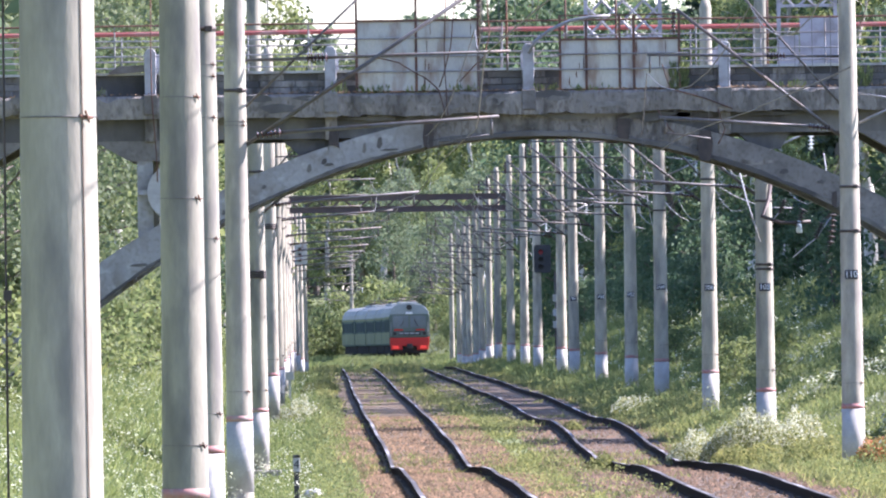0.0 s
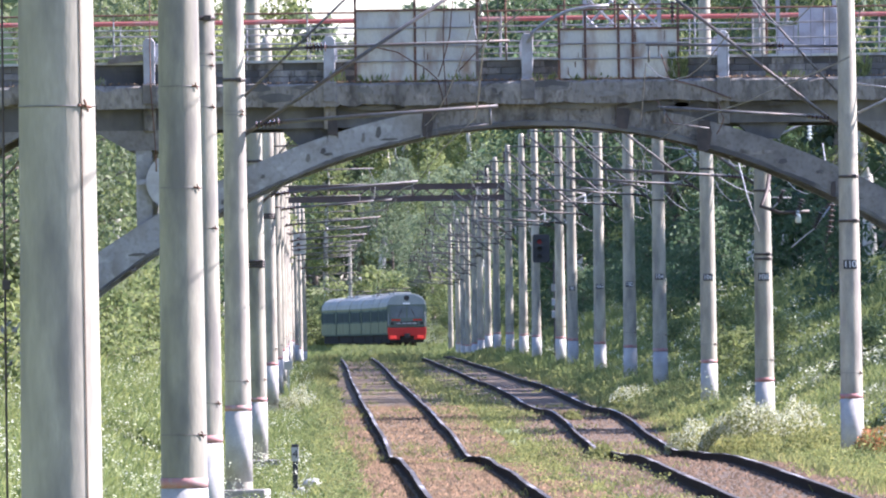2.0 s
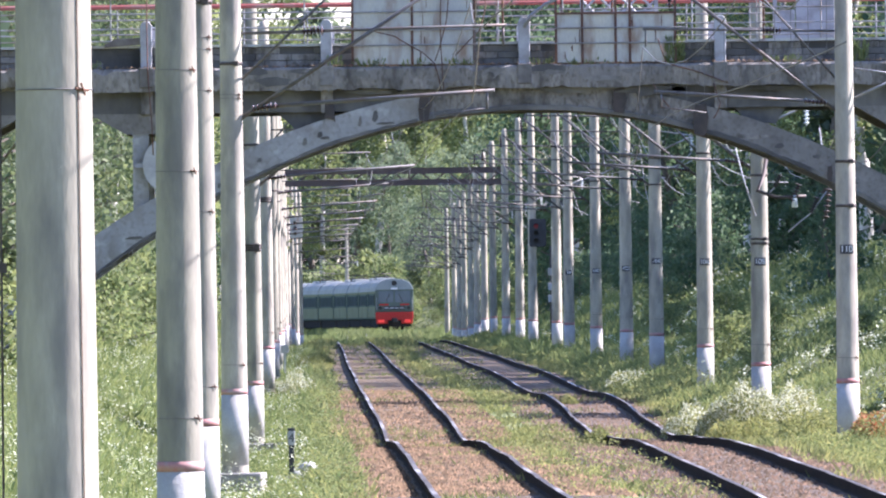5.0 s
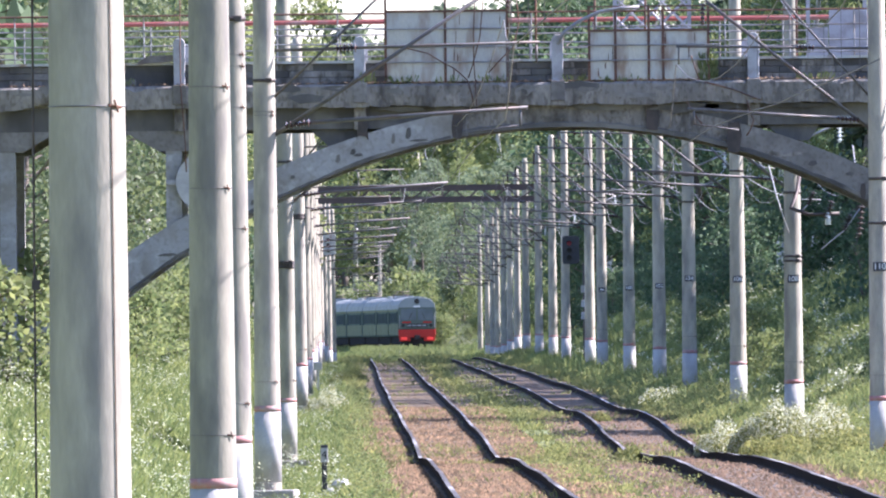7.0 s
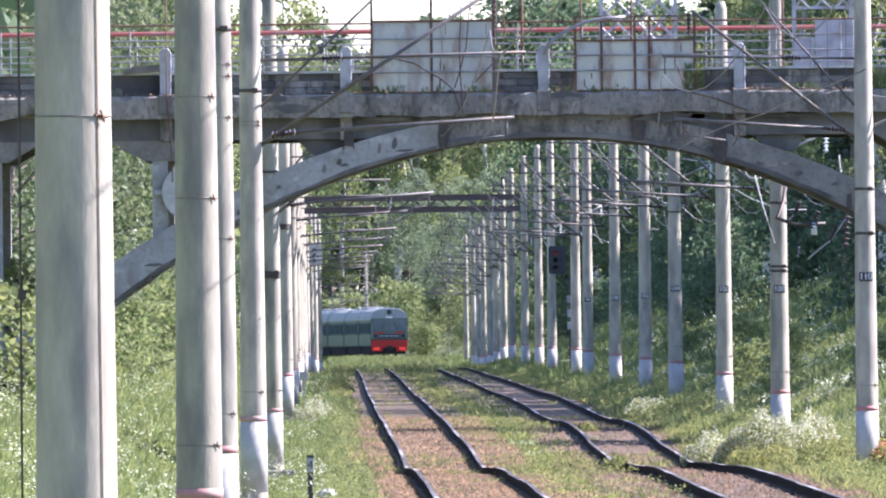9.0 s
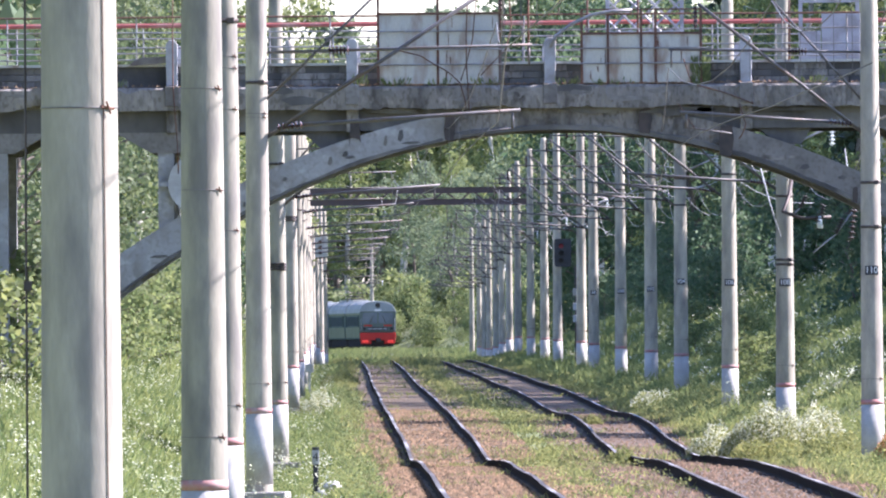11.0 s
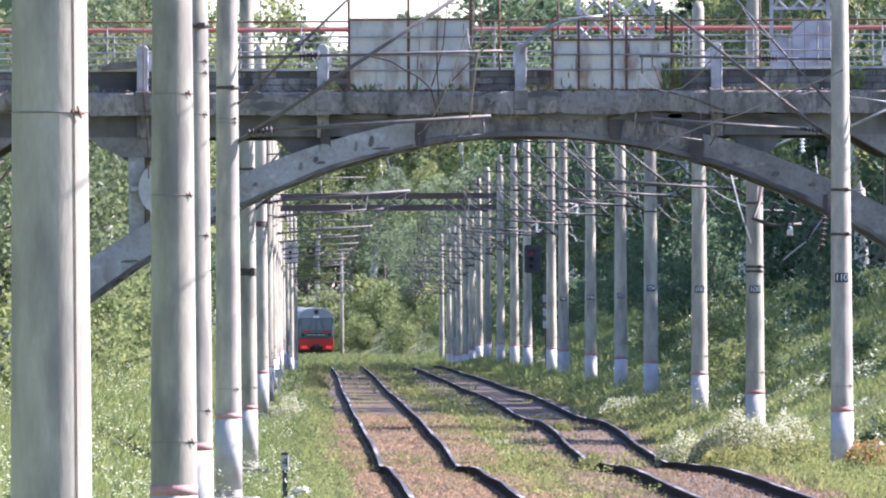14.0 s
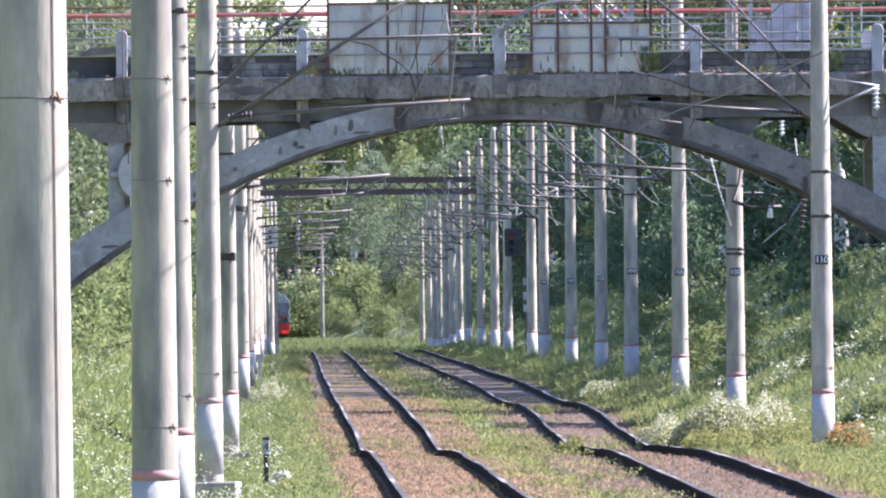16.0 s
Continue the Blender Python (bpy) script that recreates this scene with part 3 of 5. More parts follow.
def build_bridge():
    root = thing("arch_bridge", "old weathered concrete arch road bridge over the tracks", "bridge", at=(BX, 0, 0))

    def under(d):
        return 6.12 - 0.0425 * d * d

    # arch ribs, near and far
    for y0 in (BY0 + 0.1, BY1 - 1.0):
        for d0, d1, material, look_of in ((-12.5, -2.2, M_RIB, "pale grey concrete arch rib with spalled patches"), (-2.196, 3.3, M_CONC, "stained brown crown of the arch rib"), (3.304, 12.5, M_RIB2, "stained grey concrete arch rib")):
            bm = bmesh.new()
            ds = np.linspace(d0, d1, 25)
            dip = 0.03 if material is M_CONC else 0.0
            lo = [(d, under(d) + dip) for d in ds]
            up = [(d, min(under(d) + 0.50 + 0.004 * d * d, 6.6)) for d in ds]
            lo_v = [[bm.verts.new((d, y, z + 0.012 * noise.noise((d * 2, y, 0)))) for d, z in lo] for y in (y0 + dip, y0 + 0.9)]
            up_v = [[bm.verts.new((d, y, z)) for d, z in up] for y in (y0 + dip, y0 + 0.9)]
            for i in range(len(ds) - 1):
                bm.faces.new((lo_v[0][i], lo_v[0][i + 1], up_v[0][i + 1], up_v[0][i]))
                bm.faces.new((lo_v[1][i + 1], lo_v[1][i], up_v[1][i], up_v[1][i + 1]))
                bm.faces.new((lo_v[1][i], lo_v[1][i + 1], lo_v[0][i + 1], lo_v[0][i]))
                bm.faces.new((up_v[0][i], up_v[0][i + 1], up_v[1][i + 1], up_v[1][i]))
            for i in (0, len(ds) - 1):
                bm.faces.new((lo_v[0][i], lo_v[1][i], up_v[1][i], up_v[0][i]))
            part("arch_rib", bm, material, root, look_of)
    # spalled patches with rusty bars on the near rib
    for d, dz, w, h in ((-4.5, 0.28, 0.05, 0.16), (-4.2, 0.3, 0.06, 0.12), (-4.1, 0.2, 0.1, 0.06), (-3.4, 0.3, 0.04, 0.2), (-3.1, 0.32, 0.06, 0.22), (-2.9, 0.12, 0.2, 0.05), (-5.4, 0.3, 0.05, 0.08), (-7.9, 0.2, 0.2, 0.06), (-6.2, 0.2, 0.04, 0.1), (4.9, 0.25, 0.1, 0.1), (6.2, 0.1, 0.3, 0.06)):
        bm = bmesh.new()
        z = under(d) + dz
        prism(bm, [(d - w, z - h * 0.4), (d, z - h * 0.6), (d + w, z - h * 0.2), (d + w * 0.7, z + h * 0.5), (d - w * 0.4, z + h * 0.4)], BY0 + 0.085, BY0 + 0.11)
        part("spalled_patch", bm, M_SOFFIT, root, "dark spalled patch")
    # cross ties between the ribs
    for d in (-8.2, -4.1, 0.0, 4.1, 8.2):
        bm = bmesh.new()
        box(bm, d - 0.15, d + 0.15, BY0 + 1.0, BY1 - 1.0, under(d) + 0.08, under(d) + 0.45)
        part("cross_tie", bm, M_SOFFIT, root, "dark concrete cross tie")
    # inner girders and slab, the girders coloured dark for shade below the beam
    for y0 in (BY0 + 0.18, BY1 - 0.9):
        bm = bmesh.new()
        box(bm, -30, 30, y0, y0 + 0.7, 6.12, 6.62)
        part("girder", bm, M_SOFFIT, root, "longitudinal girder coloured dark for shade under the edge")
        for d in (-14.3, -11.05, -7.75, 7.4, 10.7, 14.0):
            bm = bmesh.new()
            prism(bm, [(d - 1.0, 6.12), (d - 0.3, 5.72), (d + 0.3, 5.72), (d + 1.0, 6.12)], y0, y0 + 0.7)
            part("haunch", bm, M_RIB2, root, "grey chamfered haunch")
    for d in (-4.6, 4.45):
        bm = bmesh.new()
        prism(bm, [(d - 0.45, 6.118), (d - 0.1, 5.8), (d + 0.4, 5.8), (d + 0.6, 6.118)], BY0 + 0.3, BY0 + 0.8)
        part("haunch", bm, M_SOFFIT, root, "dark chamfered haunch")
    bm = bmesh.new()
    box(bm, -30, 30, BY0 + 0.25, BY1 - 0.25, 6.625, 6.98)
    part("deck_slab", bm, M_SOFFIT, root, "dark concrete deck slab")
    # columns
    for d in (-14.3, -11.05, -7.75, 7.4, 10.7, 14.0):
        for y0 in (BY0 + 0.2, BY1 - 0.85):
            bm = bmesh.new()
            foot = under(d) + 0.3 if abs(d) < 12 else 1.0
            box(bm, d - 0.16, d + 0.16, y0, y0 + 0.6, foot, 5.75)
            part("column", bm, M_RIB, root, "pale concrete spandrel column")
    # edge beam with broken arrises
    for y0, nm in ((BY0 - 0.12, 1), (BY1 - 0.3, 2)):
        bm = bmesh.new()
        xs = np.concatenate([np.arange(-30, -12, 0.5), np.arange(-12, 12, 0.06), np.arange(12, 30.01, 0.5)])
        ring = []
        for x in xs:
            j = noise.noise((x * 1.7, nm, 0)) * 0.03 + noise.noise((x * 6.0, nm, 2)) * 0.025
            lost = max(0.0, noise.noise((x * 0.55, nm, 5)) - 0.02) * 0.34
            k2 = lost + noise.noise((x * 4.1, nm, 8)) * 0.03 + max(0.0, noise.noise((x * 9.0, nm, 11))) * 0.05
            chip = max(0.0, noise.noise((x * 2.3, nm, 14)) - 0.15) * 0.22
            ring.append([bm.verts.new((x, y0 + a, z)) for a, z in ((0.012 + lost * 0.2, 6.54 + k2), (noise.noise((x * 3, nm, 17)) * 0.012, 6.78), (0.0, 6.955 - chip), (0.05 + chip * 0.5, 7.0 + j), (0.42, 7.01), (0.42, 6.56))])
        for a, b in zip(ring, ring[1:]):
            for i in range(6):
                bm.faces.new((a[i], a[(i + 1) % 6], b[(i + 1) % 6], b[i]))
        bm.faces.new(ring[0])
        bm.faces.new(ring[-1][::-1])
        part("edge_beam", bm, M_CONC, root, "crumbling grey concrete edge beam")
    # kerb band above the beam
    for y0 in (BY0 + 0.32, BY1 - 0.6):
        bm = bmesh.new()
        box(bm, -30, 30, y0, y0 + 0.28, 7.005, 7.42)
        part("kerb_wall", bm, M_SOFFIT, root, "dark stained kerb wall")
        bm = bmesh.new()
        box(bm, -30, 30, y0 - 0.1, y0 + 0.3, 7.425, 7.475)
        part("coping", bm, M_PANEL, root, "pale worn coping strip")
        if y0 > BY0 + 1:
            continue
        for row in range(3):
            d = -11.0 - 0.2 * (row % 2)
            while d < 10.5:
                w = random.uniform(0.38, 0.75)
                if random.random() < 0.86:
                    bm = bmesh.new()
                    out = random.uniform(0.012, 0.05)
                    box(bm, d + 0.008, d + w - 0.008, y0 - out, y0 - 0.002, 7.02 + row * 0.133, 7.14 + row * 0.133)
                    part("kerb_block", bm, random.choice((M_CONC, M_CONC, M_RIB2, M_SOFFIT)), root, "", 0.006)
                d += w
    # rubble and litter lying on the edge beam
    rng = np.random.RandomState(44)
    n = 1500
    x = np.concatenate([rng.uniform(-11, 10, n // 2), rng.normal(-2.0, 1.2, n // 4), rng.normal(2.3, 1.5, n - n // 2 - n // 4)])
    c = np.stack([x, BY0 - 0.07 + rng.uniform(0, 0.2, n), 7.015 + rng.uniform(0, 0.035, n) * rng.uniform(0, 1, n)], 1)
    d = np.array([(1, 0, 0), (-0.5, 0.85, 0), (-0.5, -0.85, 0), (0.1, 0.0, 0.9)])
    v = c[:, None, :] + d[None] * rng.uniform(0.012, 0.038, (n, 1, 1)) * rng.uniform(0.5, 1.5, (n, 4, 3))
    f = np.array([(0, 1, 3), (1, 2, 3), (2, 0, 3)])
    ob = raw("edge_rubble", v.reshape(-1, 3), (f[None] + 4 * np.arange(n)[:, None, None]).reshape(-1, 3), M_STONE, root)
    tagged(ob, "brown rubble and litter along the edge", kind="stuff")
    # dark ragged lower arris of the near rib, and dark joints across it
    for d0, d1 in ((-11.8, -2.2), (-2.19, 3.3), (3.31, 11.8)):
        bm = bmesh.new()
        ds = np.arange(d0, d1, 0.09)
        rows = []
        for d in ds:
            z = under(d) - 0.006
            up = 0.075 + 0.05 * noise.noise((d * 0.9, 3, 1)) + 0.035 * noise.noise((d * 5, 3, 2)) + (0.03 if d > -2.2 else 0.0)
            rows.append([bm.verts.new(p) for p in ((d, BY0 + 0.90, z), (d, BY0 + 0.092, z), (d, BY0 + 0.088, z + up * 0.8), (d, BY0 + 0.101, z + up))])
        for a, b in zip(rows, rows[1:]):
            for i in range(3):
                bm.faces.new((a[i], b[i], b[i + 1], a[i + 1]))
        part("worn_arris", bm, M_SOFFIT, root, "dark ragged lower edge of the rib")
    # broken pale faces, dark patches for hollows and rust runs, each with a ragged outline
    rag = random.Random(71)

    def ragged(name, d, z, w, h, y0, y1, material, label):
        pts = []
        for k in range(13):
            a = math.tau * k / 13
            q = rag.uniform(0.6, 1.15)
            pts.append((d + w * q * math.cos(a), z + h * q * math.sin(a)))
        shape = bmesh.new()
        prism(shape, pts, y0, y1)
        part(name, shape, material, root, label)

    for k in range(15):
        d = rag.uniform(-11, 9.5)
        ragged("broken_face", d, rag.choice((6.72, 6.86, 6.93)), rag.uniform(0.15, 0.55), rag.uniform(0.04, 0.12), BY0 - 0.1235 - 0.0015 * (k % 4), BY0 - 0.06, M_RIB2 if k % 3 else M_SOFFIT, "pale broken concrete face" if k % 3 else "dark stained hollow")
    # solid dark pieces stand in for soot and the shade of hollows
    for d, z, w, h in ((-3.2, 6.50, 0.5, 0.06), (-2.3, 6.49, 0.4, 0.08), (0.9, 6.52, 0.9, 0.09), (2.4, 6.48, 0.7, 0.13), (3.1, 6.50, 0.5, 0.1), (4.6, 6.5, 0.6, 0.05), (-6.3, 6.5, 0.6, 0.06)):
        ragged("dark_hollow", d, z, w, h, BY0 + 0.06, BY0 + 0.2, M_SOFFIT, "flat dark patch for soot and hollow shade under the edge beam")
    for k in range(16):
        d = rag.choice((rag.uniform(3.6, 9.5), rag.uniform(-2.0, 3.2)))
        ragged("rib_patch", d, under(d) + rag.uniform(0.15, 0.42), rag.uniform(0.05, 0.25), rag.uniform(0.02, 0.06), BY0 + 0.0965 - 0.001 * (k % 5), BY0 + 0.14, M_CONC if k % 2 else M_SOFFIT, "worn patch on the rib")
    for x0, x1, z1, n in ((-2.3, -1.15, 8.38, 7), (0.53, 2.83, 7.96, 8)):
        for k in range(n):
            d, h = rag.uniform(x0, x1), rag.uniform(0.05, 0.2)
            ragged("rust_run", d, rag.choice((z1 - h, 7.08 + h, rag.uniform(7.3, z1 - 0.3))), rag.uniform(0.006, 0.02), h, BY0 - 0.0315 - 0.0007 * k, BY0 - 0.02, M_RUST, "brown rust run")
    for d, w, z0, z1 in ((-2.12, 0.10, 0.0, 0.5), (1.75, 0.12, 0.06, 0.62), (3.36, 0.13, -0.05, 0.55), (-4.0, 0.10, 0.55, 0.9), (5.9, 0.05, 0.0, 0.3)):
        bm = bmesh.new()
        z = under(d)
        prism(bm, [(d - w, z + z0), (d + w * 0.7, z + z0 - 0.03), (d + w * 1.1, z + z1 * 0.5), (d + w * 0.8, z + z1), (d - w * 0.9, z + z1 - 0.02), (d - w * 1.2, z + z1 * 0.4)], BY0 + 0.07, BY0 + 0.2)
        part("rib_joint", bm, M_DARK, root, "dark rust-streaked joint in the rib")
    # concrete railing posts and pipe rails
    for y0 in (BY0 + 0.02, BY1 - 0.22):
        for d in (-19.4, -15.5, -11.6, -7.62, -4.05, -0.13, 3.75, 7.35, 11.2, 15.1, 19.0):
            bm = bmesh.new()
            prism(bm, [(d - 0.11, 6.9), (d + 0.11, 6.9), (d + 0.12, 7.86), (d + 0.06, 7.95), (d - 0.06, 7.95), (d - 0.12, 7.86)], y0, y0 + 0.2)
            part("railing_post", bm, M_LILAC, root, "chipped white concrete railing post", 0.012)
            bm = bmesh.new()
            box(bm, d - 0.14, d + 0.14, y0 - 0.17, y0 + 0.1, 6.63, 7.03)
            part("pilaster", bm, M_RIB2, root, "pale concrete block on the edge beam", 0.015)
            bm = bmesh.new()
            box(bm, d - 0.12, d + 0.12, y0 + 0.06, y0 + 0.3, 6.1 if abs(d) > 3 else 6.5, 6.628)
            part("pilaster_foot", bm, M_CONC, root, "stained lower part of the pilaster", 0.012)
        for z, r in ((8.40, 0.022), (8.10, 0.018), (7.80, 0.018), (7.56, 0.016)):
            bm = bmesh.new()
            pts = [(x, y0 + 0.26, z + 0.012 * noise.noise((x * 0.8, z * 3, y0))) for x in np.arange(-30, 30.1, 1.0)]
            chain(bm, pts, r, 6)
            part("hand_rail", bm, M_RUST if z > 8.2 else M_STEEL, root, "thin steel hand rail")
        bm = bmesh.new()
        tube(bm, (0, y0 + 0.26, 7.45), (0, y0 + 0.26, 8.41), 0.016, 0.016, 6)
        me = mesh_of(bm, "upright", M_STEEL)
        for d in np.arange(-16, 16, 1.28):
            part("upright", me, M_STEEL, root).location.x = d
    # shield panels over the wires
    for x0, x1, z1, cuts in ((-3.53, -1.12, 8.42, (0.49,)), (0.5, 2.86, 8.0, (0.22, 0.5, 0.62))):
        xs = [x0] + [x0 + (x1 - x0) * c for c in cuts] + [x1]
        for a, b in zip(xs, xs[1:]):
            bm = bmesh.new()
            box(bm, a + 0.02, b - 0.02, BY0 - 0.03, BY0 - 0.01, 7.04, z1)
            part("shield_panel", bm, M_PANEL, root, "pale grey steel safety panel with rust runs")
        bm = bmesh.new()
        for a in xs:
            box(bm, a - 0.025, a + 0.025, BY0 - 0.055, BY0 - 0.005, 7.02, z1 + 0.5)
        box(bm, x0, x1, BY0 - 0.06, BY0 - 0.035, z1 - 0.01, z1 + 0.035)
        box(bm, x0, x1, BY0 - 0.06, BY0 - 0.035, z1 + 0.47, z1 + 0.5)
        part("panel_frame", bm, M_RUST, root, "rusty angle iron panel frame")
        for z in (7.42, 7.72, 8.08):
            if z < z1:
                bm = bmesh.new()
                tube(bm, (x0 - 0.2, BY0 - 0.075, z), (x1 + 0.2, BY0 - 0.075, z), 0.014, 0.014, 6)
                part("panel_rail", bm, M_STEEL, root, "thin steel rail across the panel")
    # red pipe on the far side
    bm = bmesh.new()
    pts = [(x, BY1 - 0.05, 8.36 + 0.02 * noise.noise((x * 0.4, 0, 3))) for x in np.arange(-30, 30.1, 1.5)]
    chain(bm, pts, 0.045, 10)
    part("red_pipe", bm, M_PIPE, root, "faded red pipe along the railing")
    # abutments
    for s in (-1, 1):
        bm = bmesh.new()
        box(bm, s * 21 - 5, s * 21 + 5, BY0 + 0.3, BY1 - 0.3, -1, 6.6)
        part("abutment", bm, M_CONC, root, "weathered concrete abutment")


build_bridge()


# ---- gantry far along the line ----
def build_gantry():
    y = 868.0
    x0, x1 = float(left_x(y)) - 3.5, float(right_x(y)) + 3.6
    root = thing("portal_beam", "long rusty lattice portal beam across the tracks", "gantry", at=(0, y, 0))
    for yy in (-0.3, 0.3):
        for z in (8.35, 8.95):
            bm = bmesh.new()
            box(bm, x0, x1, yy - 0.06, yy + 0.06, z - 0.14, z + 0.14)
            part("chord", bm, M_GANTRY, root)
            bm = bmesh.new()
            box(bm, x0, x1, yy - 0.11, yy + 0.11, z + 0.143, z + 0.165)
            part("flange", bm, M_GANTRY, root)
        bm = bmesh.new()
        k = 16
        for i in range(k):
            a, b = x0 + (x1 - x0) * i / k, x0 + (x1 - x0) * (i + 1) / k
            za, zb = (8.35, 8.95) if i % 2 else (8.95, 8.35)
            tube(bm, (a, yy, za), (b, yy, zb), 0.045, 0.045, 6)
        part("lattice", bm, M_GANTRY, root)


build_gantry()


# ---- train ----
CAR_L, BODY_L = 19.6, 18.7


def train_car(cab=False, motor=False):
    root = thing("train_car", "green electric suburban railcar with a grey roof" + (" and red cab end" if cab else ""), "railcar", "cars of the suburban train")
    L = BODY_L / 2
    bm = bmesh.new()
    bm2 = [(-1.70, 1.05), (-1.74, 1.5), (-1.74, 3.55), (1.74, 3.55), (1.74, 1.5), (1.70, 1.05)]
    prism(bm, bm2, -L + (0.12 if cab else 0), L)
    part("body", bm, M_TGREEN, root, "dark green coach body", 0.03)
    bm = bmesh.new()
    prism(bm, [(-1.745, 3.555), (-1.66, 3.95), (-1.40, 4.35), (-0.9, 4.62), (0, 4.72), (0.9, 4.62), (1.40, 4.35), (1.66, 3.95), (1.745, 3.555)], -L + 0.05, L)
    part("roof", bm, M_TROOF, root, "pale grey rounded roof")
    for s in (-1, 1):
        for y0 in (-8.6, 7.3):
            bm = bmesh.new()
            box(bm, s * 1.75 - 0.02, s * 1.75 + 0.02, y0, y0 + 1.3, 2.21, 3.35)
            part("door", bm, M_TDOOR, root, "very dark green upper door leaves")
        bm = bmesh.new()
        box(bm, s * 1.748 - 0.012, s * 1.748 + 0.012, -9.2, 9.2, 1.2, 2.2)
        part("lower_band", bm, M_TLIGHT, root, "pale olive lower band")
        bm = bmesh.new()
        box(bm, s * 1.748 - 0.01, s * 1.748 + 0.01, -9.2, 9.2, 3.36, 3.53)
        part("upper_band", bm, M_TLIGHT, root, "pale olive upper band")
        for i in range(11):
            a = -6.95 + i * 1.27
            bm = bmesh.new()
            box(bm, s * 1.757 - 0.01, s * 1.757 + 0.01, a, a + 1.08, 2.35, 3.2)
            part("window", bm, M_TGLASS, root, "dark coach window")
    bm = bmesh.new()
    for y0 in ((L,) if cab else (-L - 0.42, L)):
        box(bm, -0.75, 0.75, y0 + 0.002, y0 + 0.42, 1.2, 3.4)
    part("gangway", bm, M_UNDER, root, "black folded gangway bellows")
    bm = bmesh.new()
    box(bm, -1.5, 1.5, -L + 0.3, L - 0.3, 0.36, 1.05)
    part("underframe", bm, M_UNDER, root, "black underframe and equipment boxes")
    for y0 in (-6.6, 6.6):
        bm = bmesh.new()
        for s in (-1, 1):
            box(bm, s * 1.0 - 0.1, s * 1.0 + 0.1, y0 - 1.7, y0 + 1.7, 0.4, 0.75)
        box(bm, -0.9, 0.9, y0 - 0.4, y0 + 0.4, 0.45, 0.8)
        bogie = part("bogie", bm, M_UNDER, root, "black bogie frame")
        for dy in (-1.3, 1.3):
            bm = bmesh.new()
            for s in (-0.8, 0.8):
                tube(bm, (s - 0.07, y0 + dy, 0.5), (s + 0.07, y0 + dy, 0.5), 0.5, 0.5, 20)
            tube(bm, (-0.8, y0 + dy, 0.5), (0.8, y0 + dy, 0.5), 0.08)
            part("wheelset", bm, M_UNDER, bogie, "steel wheelset")
    if motor:
        bm = bmesh.new()
        for y0 in (-1.2, 1.2):
            tube(bm, (-0.8, y0, 4.95), (0.8, y0, 4.95), 0.04)
        tube(bm, (-0.6, -1.2, 4.95), (-0.2, 0.9, 5.2), 0.03)
        tube(bm, (0.6, -1.2, 4.95), (0.2, 0.9, 5.2), 0.03)
        tube(bm, (-0.9, 0.9, 5.25), (0.9, 0.9, 5.25), 0.04)
        for x in (-0.6, 0.6):
            tube(bm, (x, -1.1, 4.6), (x, -1.1, 4.95), 0.05)
            tube(bm, (x, 1.1, 4.6), (x, 1.1, 4.95), 0.05)
        part("pantograph", bm, M_DARK, root, "lowered pantograph")
        for y0 in (-7.5, -4.5, 3.5, 6.5):
            bm = bmesh.new()
            box(bm, -0.8, 0.8, y0, y0 + 1.6, 4.55, 4.85)
            part("roof_vent", bm, M_TROOF, root, "roof ventilation box", 0.05)
    if cab:
        y = -L
        bm = bmesh.new()
        prism(bm, [(-1.66, 1.75), (-1.74, 2.0), (-1.74, 3.5), (-1.60, 4.0), (-1.3, 4.35), (-0.8, 4.55), (0, 4.62), (0.8, 4.55), (1.3, 4.35), (1.60, 4.0), (1.74, 3.5), (1.74, 2.0), (1.66, 1.75)], y, y + 0.16)
        part("cab_front", bm, M_TGREEN, root, "dark green cab front", 0.03)
        bm = bmesh.new()
        prism(bm, [(-1.68, 3.7), (-1.62, 4.0), (-1.32, 4.37), (-0.82, 4.58), (0, 4.66), (0.82, 4.58), (1.32, 4.37), (1.62, 4.0), (1.68, 3.7)], y - 0.02, y + 0.1)
        part("cab_brow", bm, M_TBROW, root, "pale grey curved brow above the windows", 0.02)
        bm = bmesh.new()
        prism(bm, [(-1.62, 0.95), (-1.70, 1.1), (-1.70, 1.68), (1.70, 1.68), (1.70, 1.1), (1.62, 0.95)], y - 0.05, y + 0.2)
        part("red_skirt", bm, M_TRED, root, "bright red lower cab band", 0.03)
        for s in (-1, 1):
            bm = bmesh.new()
            prism(bm, [(s * 0.62, 0.62), (s * 1.62, 0.62), (s * 1.66, 1.06), (s * 0.62, 1.06)][::s], y - 0.04, y + 0.3)
            part("buffer_housing", bm, M_TRED, root, "bright red corner skirt", 0.03)
            bm = bmesh.new()
            box(bm, s * 1.2 - 0.28, s * 1.2 + 0.28, y - 0.07, y - 0.03, 0.72, 1.0)
            part("tail_lamp", bm, M_TAIL, root, "lit red tail lamp")
            bm = bmesh.new()
            prism(bm, [(s * 0.08, 2.55), (s * 1.5, 2.55), (s * 1.42, 3.55), (s * 0.08, 3.6)][::s], y - 0.03, y - 0.005)
            part("cab_window", bm, M_CABGLASS, root, "large pale reflecting cab window")
            bm = bmesh.new()
            box(bm, s * 0.95 - 0.4, s * 0.95 + 0.4, y - 0.04, y - 0.01, 2.28, 2.42)
            part("red_strip", bm, M_TRED, root, "thin red strip below the window")
        for s in (-1, 1):
            bm = bmesh.new()
            tube(bm, (s * 0.75, y - 0.06, 2.62), (s * 0.42, y - 0.06, 3.3), 0.025, 0.02, 6)
            part("wiper", bm, M_UNDER, root, "black windscreen wiper")
            bm = bmesh.new()
